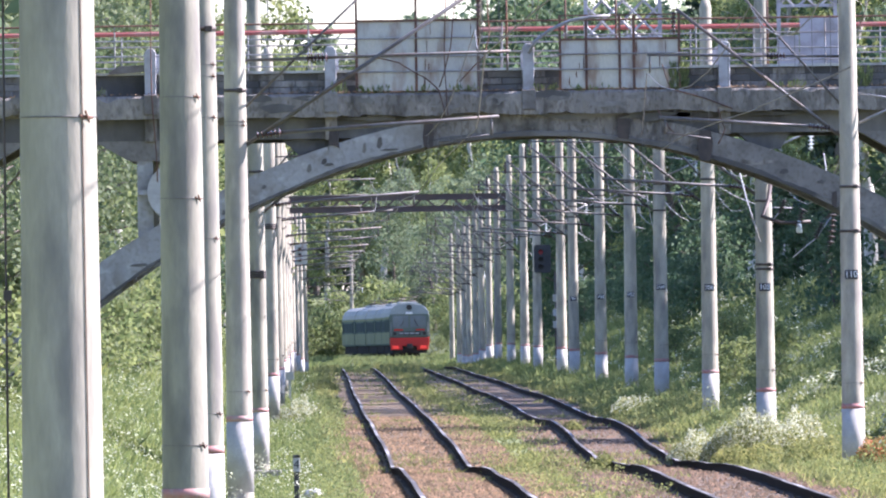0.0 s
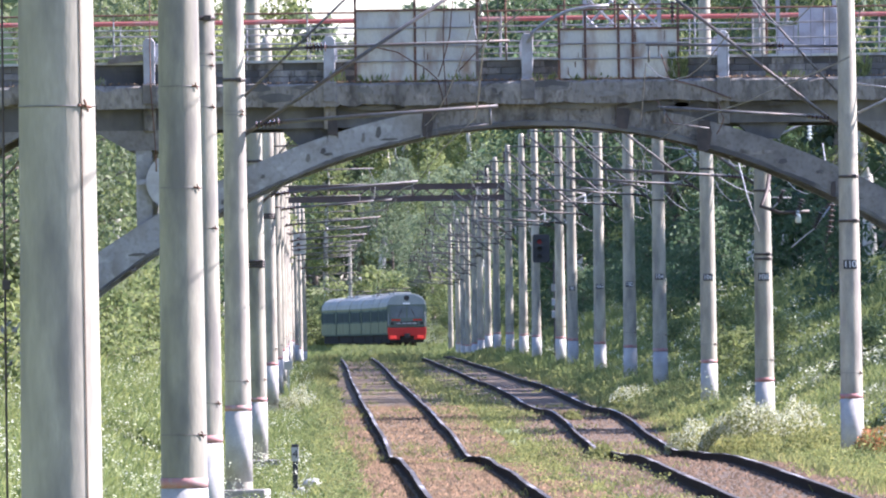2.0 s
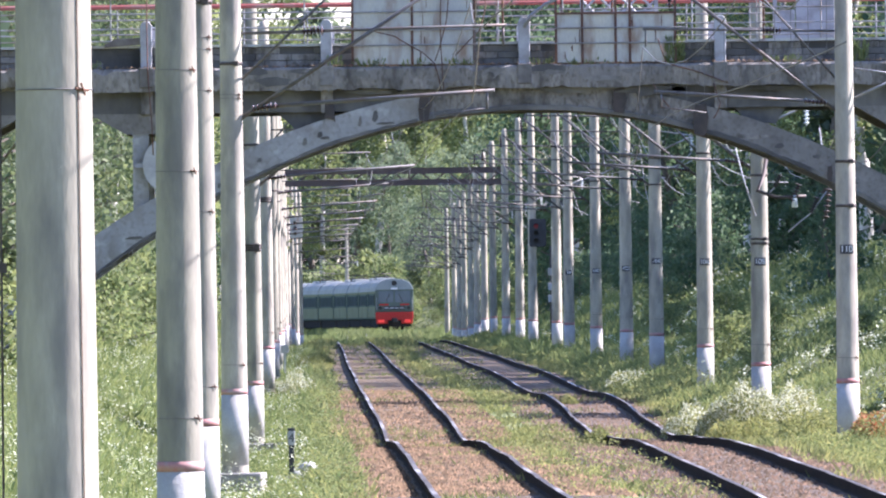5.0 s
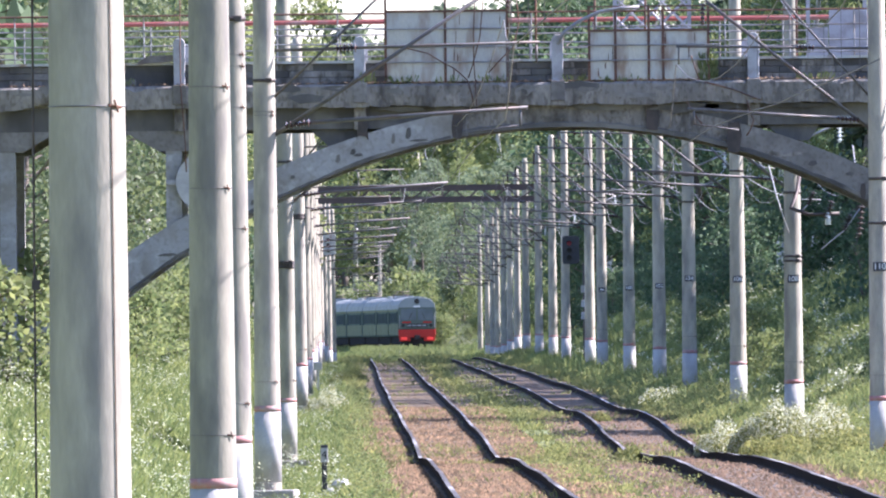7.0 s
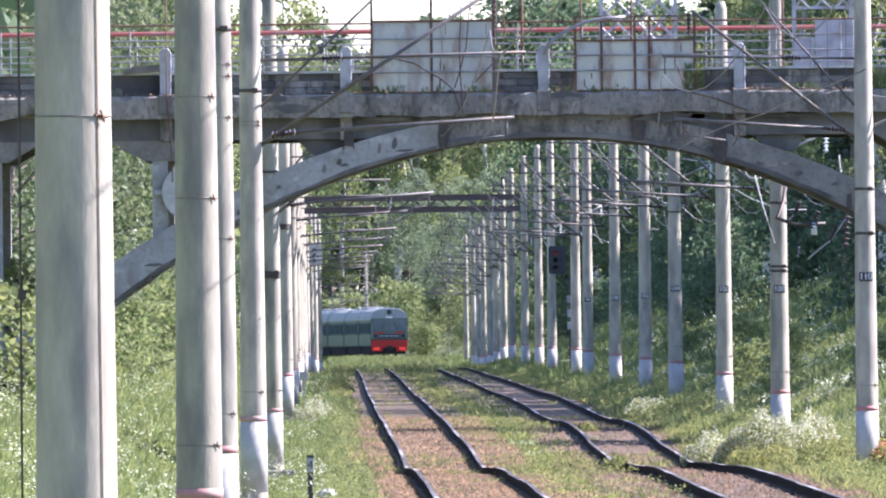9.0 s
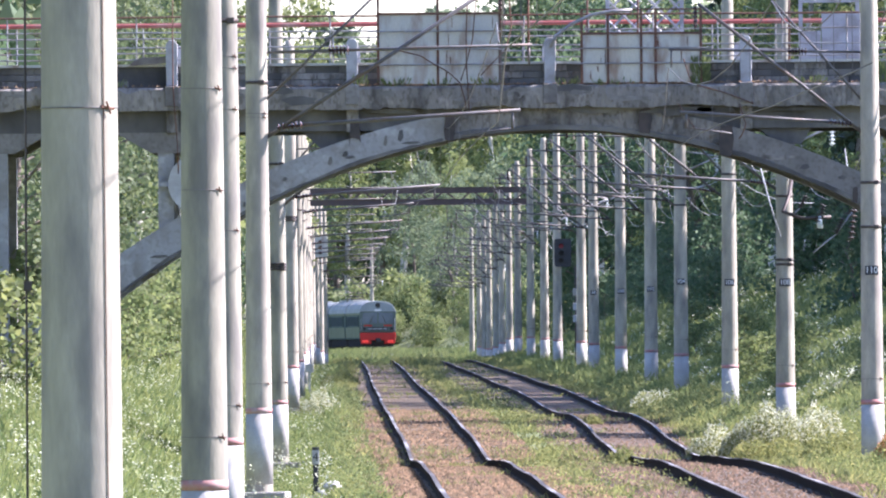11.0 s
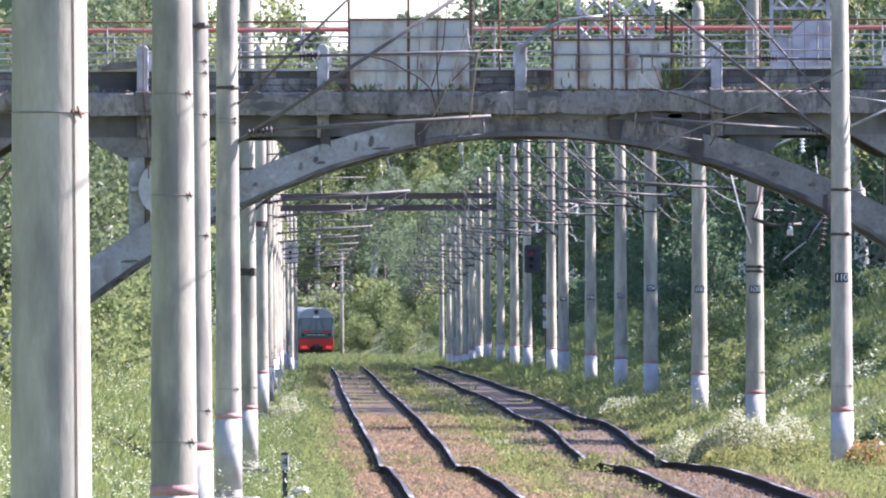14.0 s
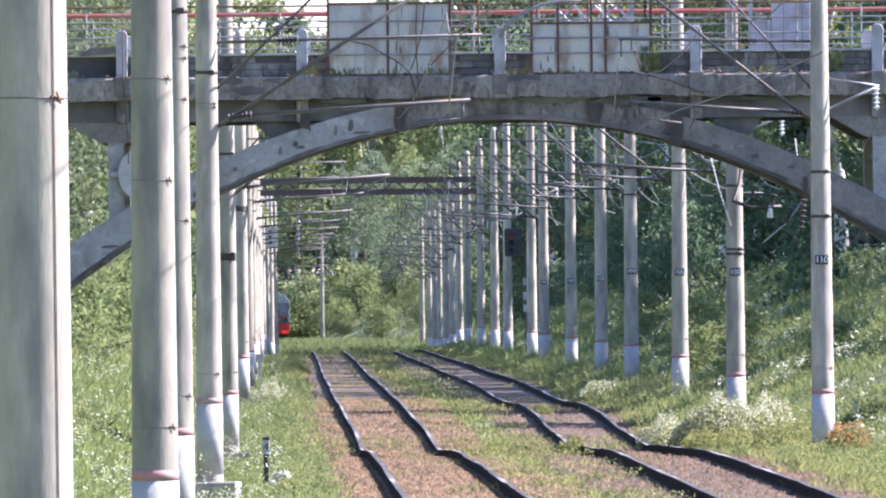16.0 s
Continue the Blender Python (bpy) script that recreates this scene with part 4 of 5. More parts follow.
            chain(bm, [(s * 1.6, y - 0.02, 1.85), (s * 1.6, y - 0.1, 1.95), (s * 1.6, y - 0.1, 2.9), (s * 1.6, y - 0.02, 3.0)], 0.025, 6)
            part("grab_rail", bm, M_TROOF, root, "pale vertical grab rail")
            bm = bmesh.new()
            tube(bm, (s * 1.28, y - 0.06, 2.05), (s * 1.28, y + 0.05, 2.05), 0.15, 0.15, 16)
            part("marker_lamp", bm, M_UNDER, root, "unlit marker lamp")
        bm = bmesh.new()
        box(bm, -0.95, 0.95, y - 0.05, y - 0.01, 1.9, 2.2)
        part("front_grille", bm, M_UNDER, root, "dark grille between the lamps", 0.01)
        for k in range(4):
            bm = bmesh.new()
            box(bm, -0.9 + 0.46 * k, -0.52 + 0.46 * k, y - 0.07, y - 0.052, 1.98, 2.12)
            part("nose_bar", bm, M_TROOF, root, "pale metal bar on the nose")
        bm = bmesh.new()
        tube(bm, (0, y - 0.08, 4.28), (0, y + 0.1, 4.28), 0.24, 0.24, 20)
        part("headlight", bm, M_UNDER, root, "unlit round roof headlight")
        bm = bmesh.new()
        box(bm, -0.3, 0.3, y - 0.04, y - 0.01, 3.72, 3.88)
        part("route_plate", bm, M_LETTER, root, "small white route plate")
        bm = bmesh.new()
        box(bm, -0.25, 0.25, y - 0.5, y + 0.4, 0.75, 1.15)
        tube(bm, (-0.5, y + 0.05, 0.5), (-0.5, y + 0.05, 1.0), 0.05)
        part("coupler", bm, M_UNDER, root, "black automatic coupler", 0.03)
    return root


TAIL_Y, SPEED, CARS = 1463.0, 13.0, 7
PATH_Y = np.arange(1300, 2100, 1.0)
PATH_X = right_x(PATH_Y)
PATH_S = np.concatenate([[0], np.cumsum(np.hypot(np.diff(PATH_X), 1.0))])
cars = [train_car(cab=True)] + [train_car(motor=i % 2 == 1) for i in range(1, CARS)]


def car_pose(i, t):
    s0 = np.interp(TAIL_Y, PATH_Y, PATH_S) + SPEED * t + i * (CAR_L + 0.5)

    def spot(s):
        y = float(np.interp(s, PATH_S, PATH_Y))
        return Vector((float(right_x(y)), y, float(rail_z(y, RIGHT_Z))))

    a, b = spot(s0 + 3.2), spot(s0 + CAR_L - 3.2)
    d, m = b - a, (a + b) / 2
    return Matrix.Translation(m) @ pose(0, 0, 0, math.degrees(math.atan2(d.z, d.y)), 0, -math.degrees(math.atan2(d.x, d.y)))


# ---- trees ----
def tree_meshes(seed, h, spread, leaf, count, crown_from, bark, foliage, clumps=26, conifer=False):
    rnd = np.random.RandomState(seed)
    bm = bmesh.new()
    pts, p = [], np.array([0.0, 0.0, -0.5])
    for i in range(7):
        pts.append(Vector(p))
        p = p + [rnd.normal(0, 0.02 * h), rnd.normal(0, 0.02 * h), h * 0.95 / 6]
        if i == 0:
            p[:2] *= 0.3
    for i in range(6):
        tube(bm, pts[i], pts[i + 1], 0.016 * h * (1 - i / 6.4), 0.016 * h * (1 - (i + 1) / 6.4), 7, False)
    centres = []
    for c in range(clumps):
        t = crown_from + (1 - crown_from) * (c + rnd.uniform(0, 1)) / clumps
        k = min(int(t * 6), 5)
        base = pts[k].lerp(pts[k + 1], t * 6 - k)
        u = (t - crown_from) / (1 - crown_from)
        wide = spread * ((1 - u) * 1.05 + 0.05 if conifer else (0.35 + 0.9 * math.sin(math.pi * (0.12 + 0.80 * u))))
        a = rnd.uniform(0, math.tau)
        r = wide * rnd.uniform(0.35, 1.0)
        tip = base + Vector((math.cos(a) * r, math.sin(a) * r, (-0.15 if conifer else 0.35) * r + rnd.normal(0, 0.3)))
        tube(bm, base, tip, 0.004 * h * (1.2 - t), 0.02, 4, False)
        centres.append((np.array(tip), wide))
        centres.append((np.array(base.lerp(tip, 0.55)), wide * 0.8))
    trunk = mesh_of(bm, "trunk", bark)
    n = count
    idx = rnd.randint(0, len(centres), n)
    cen = np.array([c[0] for c in centres])[idx]
    rad = np.array([0.30 * c[1] + 0.35 for c in centres])[idx][:, None]
    d = rnd.normal(size=(n, 3))
    d /= np.linalg.norm(d, axis=1)[:, None]
    d[:, 2] *= 0.45 if conifer else 0.75
    pos = cen + d * rad * rnd.uniform(0.2, 1.0, (n, 1)) ** 0.5
    u = rnd.normal(size=(n, 3))
    u /= np.linalg.norm(u, axis=1)[:, None]
    w = np.cross(u, rnd.normal(size=(n, 3)))
    w /= np.linalg.norm(w, axis=1)[:, None]
    size = leaf * rnd.uniform(0.6, 1.4, (n, 1))
    v = np.stack([pos - u * size, pos + w * size * 0.55, pos + u * size, pos - w * size * 0.55], 1).reshape(-1, 3)
    f = np.arange(4 * n).reshape(-1, 4)
    me = bpy.data.meshes.new("crown")
    me.from_pydata(v.tolist(), [], f.tolist())
    me.materials.append(foliage)
    return trunk, me


KINDS = {
    "near_oak": ("leafy green broadleaf tree on the sunny bank", [tree_meshes(141 + i, 18, 4.4, 0.11, 9500, 0.10, M_BARK, M_LEAF3, 40) for i in range(2)]),
    "oak": ("tall leafy green broadleaf tree with an uneven crown", [tree_meshes(11 + i, 19, 4.6, 0.18, 6200, 0.16, M_BARK, M_LEAF, 34) for i in range(3)]),
    "birch": ("slender birch with a pale trunk and light leaves", [tree_meshes(31 + i, 22, 3.0, 0.15, 6000, 0.22, M_BIRCH, M_LEAF2, 30) for i in range(2)]),
    "spruce": ("dark conical spruce tree with drooping boughs", [tree_meshes(51 + i, 24, 3.4, 0.25, 5000, 0.06, M_BARK, M_NEEDLE, 46, True) for i in range(2)]),
    "bush": ("rounded leafy green bush", [tree_meshes(71 + i, 4.2, 1.9, 0.13, 1700, 0.05, M_BARK, M_LEAF2, 18) for i in range(2)]),
    # same bush with darker leaves, shade put into the leaf colour
    "shade_bush": ("leafy bush with leaves darkened as if in shade", [tree_meshes(81 + i, 4.2, 1.9, 0.13, 1700, 0.05, M_BARK, M_LEAF, 18) for i in range(2)]),
    # coarse tree for hidden rows that are added to cast shade
    "deep": ("coarse leafy tree added mainly to cast shade", [tree_meshes(91 + i, 19, 4.8, 0.50, 1300, 0.14, M_BARK, M_LEAF, 34) for i in range(2)]),
    "far_deep": ("distant leafy tree deep in the far wood", [tree_meshes(161 + i, 23, 4.8, 0.40, 3200, 0.12, M_BARK, M_LEAF_HAZY, 32) for i in range(2)]),
    "far_birch": ("distant birch with a pale trunk and light leaves", [tree_meshes(101 + i, 22, 3.2, 0.19, 5200, 0.18, M_BIRCH, M_LEAF2, 30) for i in range(3)]),
    "far_oak": ("distant leafy green broadleaf tree", [tree_meshes(121 + i, 20, 4.4, 0.20, 5600, 0.12, M_BARK, M_LEAF_HAZY, 32) for i in range(2)]),
}
FIRST = {}


def plant(kind, x, y, scale=1.0, k=0):
    label, meshes = KINDS[kind]
    trunk, crown = meshes[k % len(meshes)]
    name = "bush" if kind in ("bush", "shade_bush") else "tree"
    root = thing(name, label, name, "trees along the cutting")
    root.matrix_world = pose(x, y, float(ground_z(x, min(y, 1900))), 0, 0, random.uniform(0, 360)) @ Matrix.Diagonal((scale, scale, scale, 1))
    part("trunk", trunk, M_BARK, root)
    part("crown", crown, None, root)
    return root


def mid_x(y):
    return float(line_x(min(y, 1900))) - 2.05


def build_woods():
    rnd = random.Random(5)
    i = 0
    # shady bank: low near the bridge, taller further on
    y = 405.0
    while y < 1330:
        near, back = (0.54, 0.74) if y < 650 else (0.8, 1.0) if y < 900 else (0.85, 1.3)
        for e0, sc in ((18.0, near), (25.0 if y < 900 else 29.0, back)):
            e = e0 + rnd.uniform(-1.5, 2.5)
            kind = rnd.choice(("oak", "oak", "spruce", "birch"))
            # trees short of 640 stand out of view, set only to cast shade
            plant(kind if y > 640 else "deep", mid_x(y) + e, y + rnd.uniform(-6, 6), sc * rnd.uniform(0.9, 1.15), i)
            i += 1
        y += 26 if y < 700 else 34
    for j in range(9):
        y = 1180 + j * 32
        plant(rnd.choice(("spruce", "birch", "oak")), mid_x(y) + rnd.uniform(12, 16), y, rnd.uniform(1.15, 1.4), i)
        i += 1
    # sunny bank
    y = 440.0
    while y < 1300:
        e = -12.0 - rnd.uniform(0, 3.5)
        plant("near_oak" if y < 640 else rnd.choice(("oak", "birch", "near_oak")), mid_x(y) + e, y + rnd.uniform(-5, 5), rnd.uniform(0.8, 1.05), i)
        i += 1
        y += 27 if y < 700 else 42
    for y, e in ((660, -9.6), (735, -9.2), (820, -9.8), (905, -7.9)):
        plant("birch", mid_x(y) + e, y, 1.0, i)
        i += 1
    # deeper rows of the wood, mostly unseen: heights and gaps set the masts' shade
    y = 430.0
    while y < 1330:
        for e0 in (31.0, 38.0):
            if min(abs(y - 669), abs(y - 785), abs(y - 1266)) < 11 or y < 490 and e0 > 35:
                continue
            plant("deep", mid_x(y) + e0 + rnd.uniform(-2, 2), y + rnd.uniform(-4, 4), rnd.uniform(0.9, 1.1) * (0.92 if y < 490 else 1.2 if y < 700 else 1.3), i)
            i += 1
        y += 17
    # unseen row added on the left to cut skylight on the nearest masts
    y = 40.0
    while y < 440:
        plant("deep", mid_x(y) - 16.5 - rnd.uniform(0, 3), y, rnd.uniform(0.8, 1.0), i)
        i += 1
        y += 16
    # wood behind the bend
    for row, (y0, n) in enumerate(((1735, 16), (1785, 15), (1850, 14), (1905, 15), (1960, 16))):
        for j in range(n):
            x = -48 + 96 * (j + rnd.uniform(0.1, 0.9)) / n
            y = y0 + rnd.uniform(-15, 15)
            if abs(x - float(right_x(y)) + 2) < 7:
                continue
            kind = rnd.choice(("far_birch", "far_birch", "far_oak", "far_birch") if row < 3 else ("far_oak", "far_oak", "far_birch"))
            plant(kind if row < 2 else "far_deep", x, y, rnd.uniform(1.0, 1.4), i)
            i += 1
    for j in range(12):
        y = 1480 + j * 20
        plant(rnd.choice(("far_oak", "far_birch")), float(right_x(y)) + 10 + rnd.uniform(0, 3), y, rnd.uniform(0.6, 0.85), i)
        i += 1
    # hedge that closes the far end
    for j in range(30):
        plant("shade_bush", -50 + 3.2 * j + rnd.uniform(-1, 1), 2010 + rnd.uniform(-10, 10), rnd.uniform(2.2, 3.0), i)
        i += 1
    # undergrowth
    for j in range(26):
        y = rnd.uniform(380, 1250)
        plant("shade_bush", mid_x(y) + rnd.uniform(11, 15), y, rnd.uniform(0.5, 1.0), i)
        i += 1
    for j in range(18):
        y = rnd.uniform(330, 1100)
        plant("bush", mid_x(y) - rnd.uniform(9.5, 13), y, rnd.uniform(0.5, 0.95), i)
        i += 1
    for j in range(34):
        y = 1290 + j * 13
        plant("bush", float(right_x(y)) + 7.5 + rnd.uniform(0, 3), y, rnd.uniform(0.6, 1.25), i)
        i += 1
    for j in range(26):
        plant("bush", -19 + 1.1 * j + rnd.uniform(-0.6, 0.6), 1672 + rnd.uniform(-6, 16) + max(0, j - 14) * -6, rnd.uniform(0.7, 1.2), i)
        i += 1
    for y, e, s in ((432, 7.2, 0.32), (445, 7.9, 0.4), (470, 7.4, 0.35), (405, 8.6, 0.35), (520, 8.2, 0.45), (560, 7.6, 0.4), (610, 8.5, 0.5), (380, 9.2, 0.3)):
        plant("bush", mid_x(y) + e, y, s, i)
        i += 1
    for j in range(26):
        y, i = 1480 + 9 * j, j
        far = y > 1590
        plant("bush", float(right_x(y)) + (4.4 if far else 5.6) + rnd.uniform(0, 3), y, rnd.uniform(0.28, 0.5) + 0.3 * far, i)
    for j in range(16):
        plant("bush", -30 + 4.0 * j + rnd.uniform(-1, 1), 1700 + rnd.uniform(-8, 8), rnd.uniform(1.2, 1.8), i)
        i += 1
    for j in range(6):
        y = 1120 + j * 24
        plant("bush", float(left_x(y)) - 6.5 - rnd.uniform(0, 3), y, rnd.uniform(0.3, 0.5), i)
        i += 1


build_woods()


# ---- grass and weeds ----
def blades(name, xs, ys, height, width, lean, material, label, category, blades_each=5):
    n = len(xs)
    rnd = np.random.RandomState(len(name) + n)
    x = np.repeat(xs, blades_each) + rnd.normal(0, 0.10, n * blades_each)
    y = np.repeat(ys, blades_each) + rnd.normal(0, 0.10, n * blades_each)
    z = ground_z(x, y) - 0.03
    h = np.repeat(height, blades_each) * rnd.uniform(0.55, 1.15, n * blades_each)
    w = np.repeat(width, blades_each) * rnd.uniform(0.6, 1.4, n * blades_each)
    a = rnd.uniform(0, math.tau, n * blades_each)
    b = rnd.normal(0, lean, (n * blades_each, 2)) * h[:, None]
    wx, wy = np.cos(a) * w, np.sin(a) * w * 0.5
    v = np.stack([np.stack([x - wx, y - wy, z], 1), np.stack([x + wx, y + wy, z], 1),
                  np.stack([x + b[:, 0] * 0.4 + wx * 0.8, y + b[:, 1] * 0.4, z + h * 0.6], 1), np.stack([x + b[:, 0], y + b[:, 1], z + h], 1)], 1).reshape(-1, 3)
    f = np.arange(len(v)).reshape(-1, 4)
    ob = raw(name, v, f, material)
    return tagged(ob, label, category, kind="stuff")


def scatter(rnd, n, y0, y1, e0, e1, bias=1.0):
    """places between two distances, thinning out with depth"""
    y = y0 * (y1 / y0) ** (rnd.uniform(0, 1, n) ** bias)
    e = rnd.uniform(e0, e1, n)
    return line_x(y) - 2.05 + e, y, e


def patch(x, y, s, seed):
    return np.sin(x * s + seed) * np.sin(y * s * 0.23 + seed * 2.1) + 0.5 * np.sin(x * s * 2.3 - y * s * 0.31 + seed)


def umbels(name, xs, ys, height, spread, size, material, label, each=7):
    n = len(xs) * each
    rnd = np.random.RandomState(n)
    x = np.repeat(xs, each) + rnd.normal(0, 1, n) * np.repeat(spread, each)
    y = np.repeat(ys, each) + rnd.normal(0, 1, n) * np.repeat(spread, each)
    z = ground_z(x, y) + np.repeat(height, each) + rnd.normal(0, 0.05, n)
    s = size * rnd.uniform(0.5, 1.3, n)
    a = rnd.uniform(0, math.tau, n)
    t = rnd.normal(0, 0.45, (n, 2))
    cx, cy = np.cos(a) * s, np.sin(a) * s
    c = np.stack([x, y, z], 1)
    u = np.stack([cx, cy, cx * t[:, 0] + cy * t[:, 1]], 1)
    w = np.stack([-cy, cx, -cy * t[:, 0] + cx * t[:, 1]], 1)
    v = np.stack([c - u, c - w * 0.8, c + u, c + w * 0.8], 1).reshape(-1, 3)
    ob = raw(name, v, np.arange(len(v)).reshape(-1, 4), material)
    return tagged(ob, label, "flowers", kind="stuff")


def build_grass():
    rnd = np.random.RandomState(3)
    x, y, e = scatter(rnd, 56000, 150, 1000, -15, -4.3)
    clear = ((np.abs(y - 262) < 9) | (np.abs(y - 356) < 9)) & (np.abs(e + 5.5) < 0.75) | (np.abs(x + 2.45) < 0.32) & (np.abs(y - 277) < 8)
    x, y = x[~clear], y[~clear]
    blades("grass_left_bank", x, y, rnd.uniform(0.18, 0.42, len(x)) * np.clip(y / 400, 0.7, 1.2), 0.004 + y * 1.7e-5, 0.3, M_GRASS, "long sunlit green grass on the bank", "grass", 4)
    x, y, e = scatter(rnd, 60000, 250, 1100, 4.6, 17)
    blades("grass_right_bank", x, y, rnd.uniform(0.16, 0.4, len(x)) * np.clip(y / 480, 0.6, 1.3), 0.004 + y * 1.7e-5, 0.3, M_GRASS, "long green grass on the bank", "grass", 4)
    x, y, e = scatter(rnd, 70000, 200, 1300, -4.8, 5.4)
    dl, dr = np.abs(x - left_x(y)), np.abs(x - right_x(y))
    rails = np.minimum(np.abs(dl - 0.795), np.abs(dr - 0.795))
    out = np.minimum(dl, dr)
    band = np.exp(-((y - 366) / 15) ** 2) * 1.1 + np.exp(-((y - 445) / 16) ** 2) * 0.6 + np.clip((y - 560) / 500, 0, 0.9)
    between = np.clip((out - 1.05) / 0.5, 0, 1) * 0.5 + np.clip((np.abs(e) - 3.5) / 0.6, 0, 1.4) * (out > 1.2)
    keep = (rails > 0.16) & ~((np.abs(x + 2.45) < 0.32) & (y > 270) & (y < 285)) & (patch(x, y, 1.1, 1.0) * 0.6 + band + between > 0.62)
    x, y, e = x[keep], y[keep], e[keep]
    blades("track_weeds", x, y, rnd.uniform(0.06, 0.2, len(x)) + 0.04 + 0.04 * (np.abs(e) > 3.6), 0.006 + y * 2.5e-5, 0.35, M_DRY, "low yellowish weeds between the rails", "weeds", 4)
    # taller grass on the crest of the line
    x, y, e = scatter(rnd, 9000, 850, 1020, -6, 6.5)
    keep = (np.abs(np.abs(e) - 2.05) > 1.0)
    x, y = x[keep], y[keep]
    blades("crest_grass", x, y, rnd.uniform(0.2, 0.5, len(x)), 0.02 + y * 1.5e-5, 0.3, M_DRY, "pale tall grass on the crest of the line", "grass")
    x, y, e = scatter(rnd, 16000, 1250, 1700, -10, 13)
    blades("far_weeds", x, y, np.where((y < 1452) | (np.abs(x - left_x(y)) < 2.4), rnd.uniform(0.3, 0.62, len(x)), rnd.uniform(0.1, 0.3, len(x))), 0.03 + 0 * y, 0.3, M_GRASS, "green weeds over the distant track bed", "weeds", 4)
    # white flowers
    x, y, e = scatter(rnd, 6500, 120, 800, -14, -4.4)
    keep = patch(x, y, 0.7, 4.0) > 0.0
    x, y = x[keep], y[keep]
    umbels("white_flowers_left", x, y, rnd.uniform(0.35, 0.75, len(x)), 0.07 + 0 * x, 0.018, M_FLOWER, "scattered white umbel flowers in the grass")
    x, y, e = scatter(rnd, 4200, 290, 900, 5.4, 16)
    keep = patch(x, y, 0.6, 2.0) > 0.35
    x, y = x[keep], y[keep]
    umbels("white_flowers_right", x, y, rnd.uniform(0.35, 0.8, len(x)), 0.06 + 0 * x, 0.03, M_FLOWER, "scattered white umbel flowers on the bank")


build_grass()


def leaf_weeds(name, n, y0, y1, e0, e1, h, material, label, seed, hold=None):
    """broad small leaves of mixed weeds among the grass"""
    rnd = np.random.RandomState(seed)
    x, y, e = scatter(rnd, n, y0, y1, e0, e1)
    keep = patch(x, y, 2.1, seed) + rnd.normal(0, 0.5, n) > -0.1
    if hold:
        keep &= np.minimum(np.abs(np.abs(x - left_x(y)) - 0.795), np.abs(np.abs(x - right_x(y)) - 0.795)) > hold
    keep &= ~((np.abs(x + 2.45) < 0.32) & (y > 270) & (y < 285)) & ~((np.abs(e + 5.55) < 0.8) & (np.abs(y - 260) < 10))
    x, y = x[keep], y[keep]
    k = len(x)
    tall = h * (0.55 + 0.45 * np.clip(patch(x, y, 1.3, seed + 2), -1, 1)) * rnd.uniform(0.1, 1.0, k)
    pos = np.stack([x, y, ground_z(x, y) + 0.04 + np.clip(tall, 0, None)], 1)
    size = rnd.uniform(0.012, 0.028, (k, 1)) * (0.6 + y / 550)[:, None]
    u = rnd.normal(size=(k, 3))
    u /= np.linalg.norm(u, axis=1)[:, None]
    w = np.cross(u, rnd.normal(size=(k, 3)))
    w /= np.linalg.norm(w, axis=1)[:, None] + 1e-9
    v = np.stack([pos - u * size, pos - w * size * 0.6, pos + u * size, pos + w * size * 0.6], 1).reshape(-1, 3)
    return tagged(raw(name, v, np.arange(len(v)).reshape(-1, 4), material), label, "weeds", kind="stuff")


leaf_weeds("weeds_left", 60000, 130, 620, -10, -3.9, 0.5, M_GRASS, "leafy green weeds among the grass", 21, 0.2)
leaf_weeds("weeds_right", 60000, 255, 700, 3.9, 12, 0.5, M_GRASS, "leafy green weeds on the bank", 22, 0.25)
leaf_weeds("weeds_shoulder", 60000, 215, 620, 3.9, 7.6, 0.5, M_DRY, "yellowish leafy weeds beside the track", 23, 0.25)
leaf_weeds("weeds_left_shoulder", 60000, 215, 560, -6.4, -3.6, 0.42, M_GRASS, "dense leafy green weeds beside the track", 25, 0.25)
leaf_weeds("weeds_middle", 26000, 220, 640, -1.1, 1.35, 0.26, M_DRY, "yellowish leafy weeds between the tracks", 24, 0.2)


